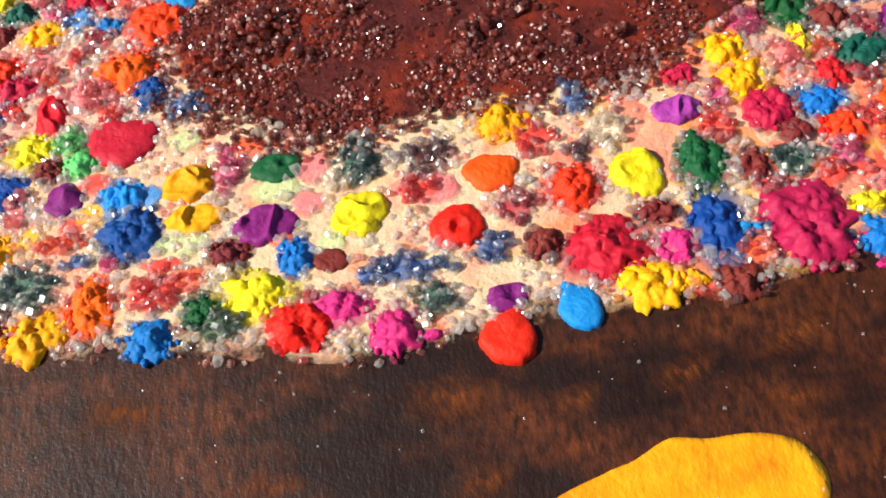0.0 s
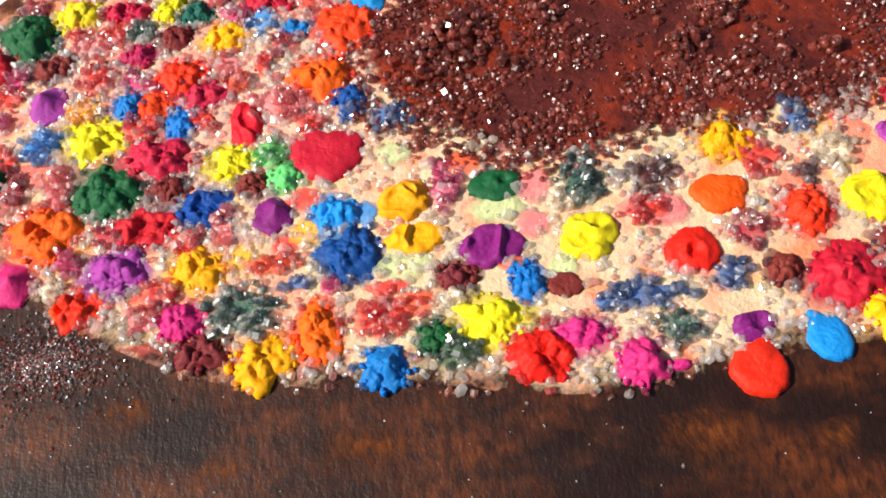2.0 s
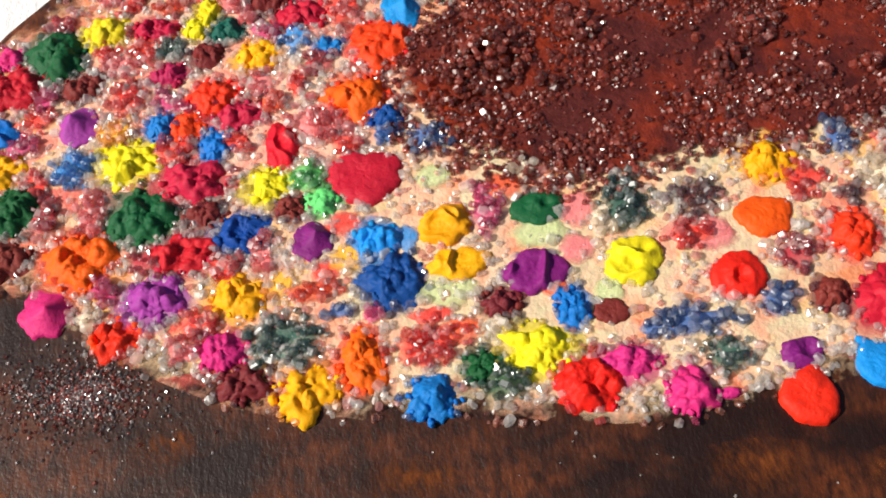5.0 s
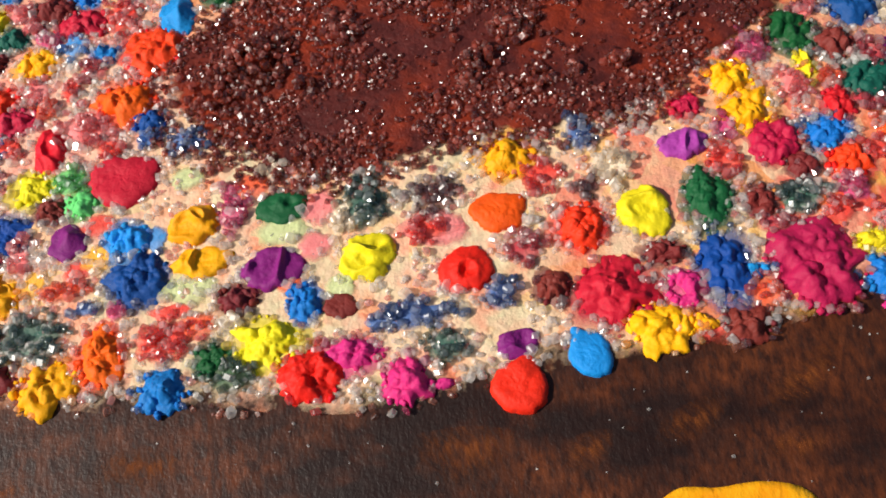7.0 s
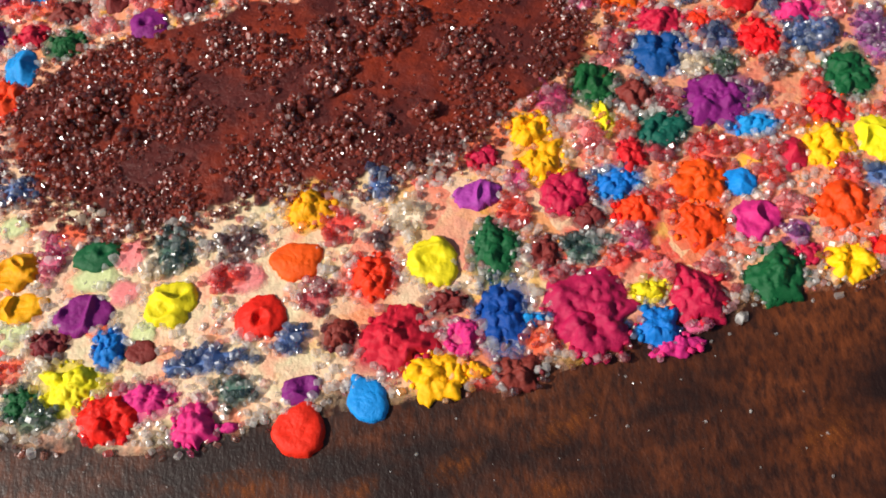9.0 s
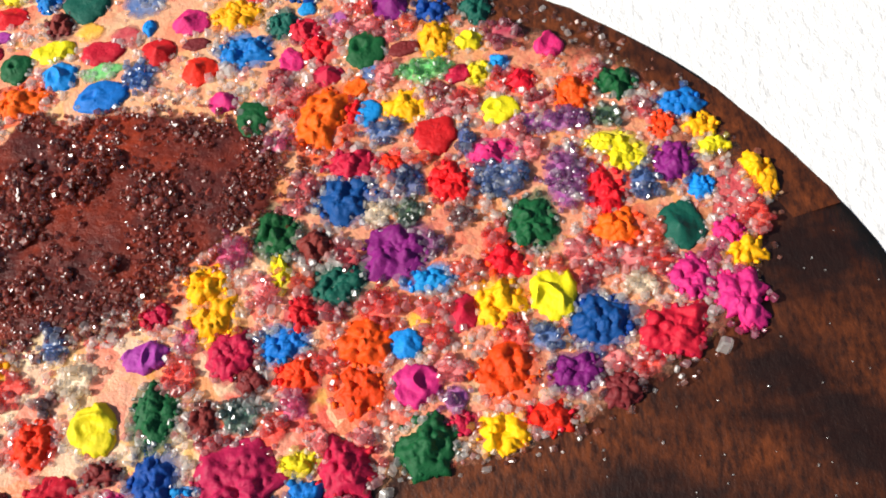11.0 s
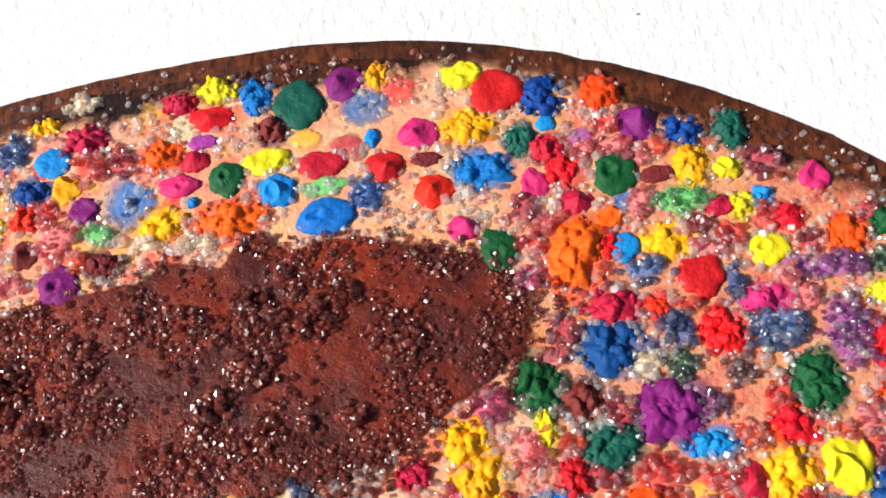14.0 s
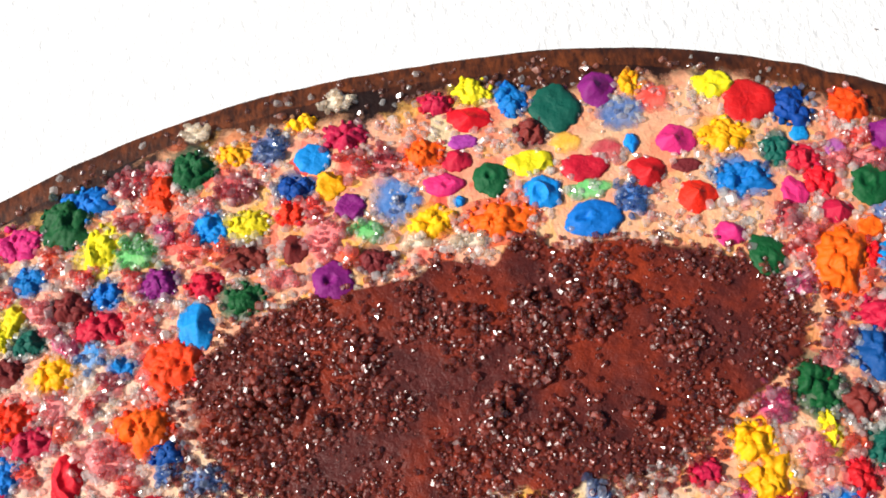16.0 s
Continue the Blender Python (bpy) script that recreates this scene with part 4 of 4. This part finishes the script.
def strew(seed, count, low, high, keep, lift):
    """Spots for loose grains between two corners, kept by a test of their place that gives a chance."""
    rng = random.Random(seed)
    spots = []
    for _ in range(count):
        x, y = rng.uniform(low[0], high[0]), rng.uniform(low[1], high[1])
        p = keep(x, y)
        if rng.random() < p:
            s = rng.uniform(0.2, 0.46) * (1.35 if rng.random() < 0.15 else 1.0)
            spots.append((x, y, surf(x, y) + lift + s * rng.uniform(0.0, 0.6), s))
    return spots


def on_ring(x, y):
    if RING_EDGE.depth(x, y) > 0.985 or CENTRE_EDGE.depth(x, y) < 0.97 or under_dab(x, y):
        return 0.0
    if y > 40 and RING_EDGE.depth(x, y) > 0.94:
        return 0.1
    rim = (0.5 if RING_EDGE.depth(x, y) > 0.93 else 0.0) + (0.5 if x < -35 else 0.0)
    return max(0.0, min(1.0, 0.52 + rim + 1.4 * noise.noise((x * 0.16, y * 0.16, 2.0))))


def on_rose(x, y):
    return on_ring(x, y) * max(0.0, min(1.0, 0.5 + 2.0 * noise.noise((x * 0.11, y * 0.11, 12.0))))


def on_rim(x, y):
    d = RING_EDGE.depth(x, y)
    if BROWN_EDGE.depth(x, y) > 0.99 or d < 0.99 or under_dab(x, y):
        return 0.0
    lower = 0.6 if d < 1.02 else 0.0
    return (1.0 if y > 40 else lower) * max(0.0, 0.9 - 0.5 * max(0.0, BROWN_EDGE.depth(x, y) - 0.9) / 0.1 + 1.3 * noise.noise((x * 0.13, y * 0.13, 4.0)))


def on_centre(x, y):
    d = CENTRE_EDGE.depth(x, y)
    if d > 1.0:
        return (0.9 if y < 22 else 0.4) * max(0.0, 1.16 - d) / 0.16
    edge = 0.35 if d > 0.78 else 0.0
    left = 0.3 if x < -8 else 0.0
    return max(0.04, min(1.0, 0.14 + edge + left + 1.6 * noise.noise((x * 0.13, y * 0.13, 30.0)) + 1.3 * noise.noise((x * 0.33, y * 0.33, 31.0))))


def heap(seed, x, y, wide, tall, count):
    """Spots of a little heap of grains."""
    rng = random.Random(seed)
    spots = []
    for _ in range(count):
        a, u = rng.uniform(0, 6.283), math.sqrt(rng.random())
        px, py = x + wide * u * math.cos(a), y + wide * u * math.sin(a)
        spots.append((px, py, surf(px, py) + 0.55 + tall * (1 - u * u) * rng.random() ** 0.5, rng.uniform(0.25, 0.55)))
    return spots


grains("clear_sugar", strew(1, 40000, (-95, -30), (105, 95), on_ring, 0.36), CLEAR, painting, "clear cream sugar-like crystals between the dabs", seed=1)
grains("rose_sugar", strew(2, 10000, (-95, -30), (105, 95), on_rose, 0.36), ROSE, painting, "rose tinted crystals between the dabs", seed=2)
rim = strew(3, 20000, (-95, -30), (105, 95), on_rim, 0.1)
grains("rim_sugar", rim[::4], CLEAR, painting, "clear crystals on the brown rim", seed=3)
grains("amber_sugar", [r for i, r in enumerate(rim) if i % 4], AMBER, painting, "amber brown crystals on the rim", seed=13)
dark = [(x, y, z, 0.85 * s) for x, y, z, s in strew(4, 24000, (-35, 5), (60, 62), on_centre, 0.58)]
dark += heap(60, -22.0, 28.7, 4.5, 2.6, 160)
dark += heap(61, 7.6, 30.4, 1.6, 1.8, 30)
dark += heap(62, 3.3, 25.4, 1.8, 1.8, 36)
dark += heap(63, 16.7, 35.3, 3.0, 1.5, 60)
dark += heap(64, -11.4, 31.9, 2.5, 1.5, 50)
dark += heap(65, 7.5, 29.7, 1.5, 1.6, 26)
dark += heap(66, -26.0, 26.4, 4, 2, 110)
dark += heap(67, -20.4, 29.9, 4, 2, 100)
clump = random.Random(90)
for i in range(26):
    a, u = clump.uniform(0, 6.283), clump.uniform(0.1, 0.85)
    hx, hy = CENTRE_EDGE.point(a, u)
    dark += heap(100 + i, hx, hy, clump.uniform(1.0, 2.4), clump.uniform(0.7, 1.5), clump.randint(14, 40))
dark += [(x, y, z - 0.1, 0.45 * s) for x, y, z, s in strew(5, 9000, (-35, 5), (60, 62), lambda x, y: 0.25 + 0.75 * on_centre(x, y) if CENTRE_EDGE.depth(x, y) < 1.0 else 0.0, 0.62)]
grains("dark_sugar", dark, DARK, painting, "glossy dark brown crystals", seed=4)

# tiny pale flecks on the brown paint, and a patch of fine dark grit
rng = random.Random(8)
flecks = []
while len(flecks) < 420:
    x, y = rng.uniform(-90, 110), rng.uniform(-60, 40)
    if RING_EDGE.depth(x, y) > 1.03 and BROWN_EDGE.depth(x, y) < 0.98:
        flecks.append((x, y, surf(x, y) + 0.2, rng.choice((0.06, 0.08, 0.1, 0.16))))
grains("pale_grit", flecks, CLEAR, painting, "tiny pale flecks on the brown paint", seed=8)
GRIT_X, GRIT_Y = -66.6, -5.4
fine = []
for _ in range(2200):
    a, u = rng.uniform(0, 6.283), abs(rng.gauss(0, 0.5))
    x, y = GRIT_X + 10 * u * math.cos(a), GRIT_Y + 5.5 * u * math.sin(a)
    if RING_EDGE.depth(x, y) > 1.0:
        fine.append((x, y, surf(x, y) + 0.17, rng.uniform(0.06, 0.2)))
# every second grain is grey, its colour standing in for the sheen here
grains("smoky_grit", fine[::2], SILVER, painting, "fine grey glittering grit imitating the sheen on the brown paint", seed=10)
grains("fine_dark_grit", fine[1::2], DARK, painting, "patch of fine dark glittering grit", seed=9)

# the largest clear crystals, one by one
big = strew(21, 3200, (-95, -30), (105, 95), lambda x, y: max(on_ring(x, y), on_rim(x, y) if y < 20 else 0.0) * 0.35, 0.3)[:280]
shapes = [grains("crystal", [(0, 0, 0, 1.0)], CLEAR, painting, kind="", seed=40 + i) for i in range(6)]
for i, (x, y, z, s) in enumerate(big):
    ob = shapes[i] if i < len(shapes) else new("crystal", shapes[i % len(shapes)].data)
    ob.parent = painting
    s *= 1.5
    ob.matrix_basis = pose(x * MM, y * MM, (z + 0.1) * MM, rng.uniform(0, 360), rng.uniform(0, 360), rng.uniform(0, 360)) @ Matrix.Diagonal((s, s, s, 1))

# a few grey specks on the white paper
specks = [(x, y, surf(x, y) + 0.03, s) for x, y, s in ((58.7, 73.3, 0.14), (88.1, 57.6, 0.16), (58.5, 73.4, 0.14), (58.8, 73.3, 0.13))]
grains("grey_grit", specks, SILVER, painting, "grey specks on the white paper", seed=11)
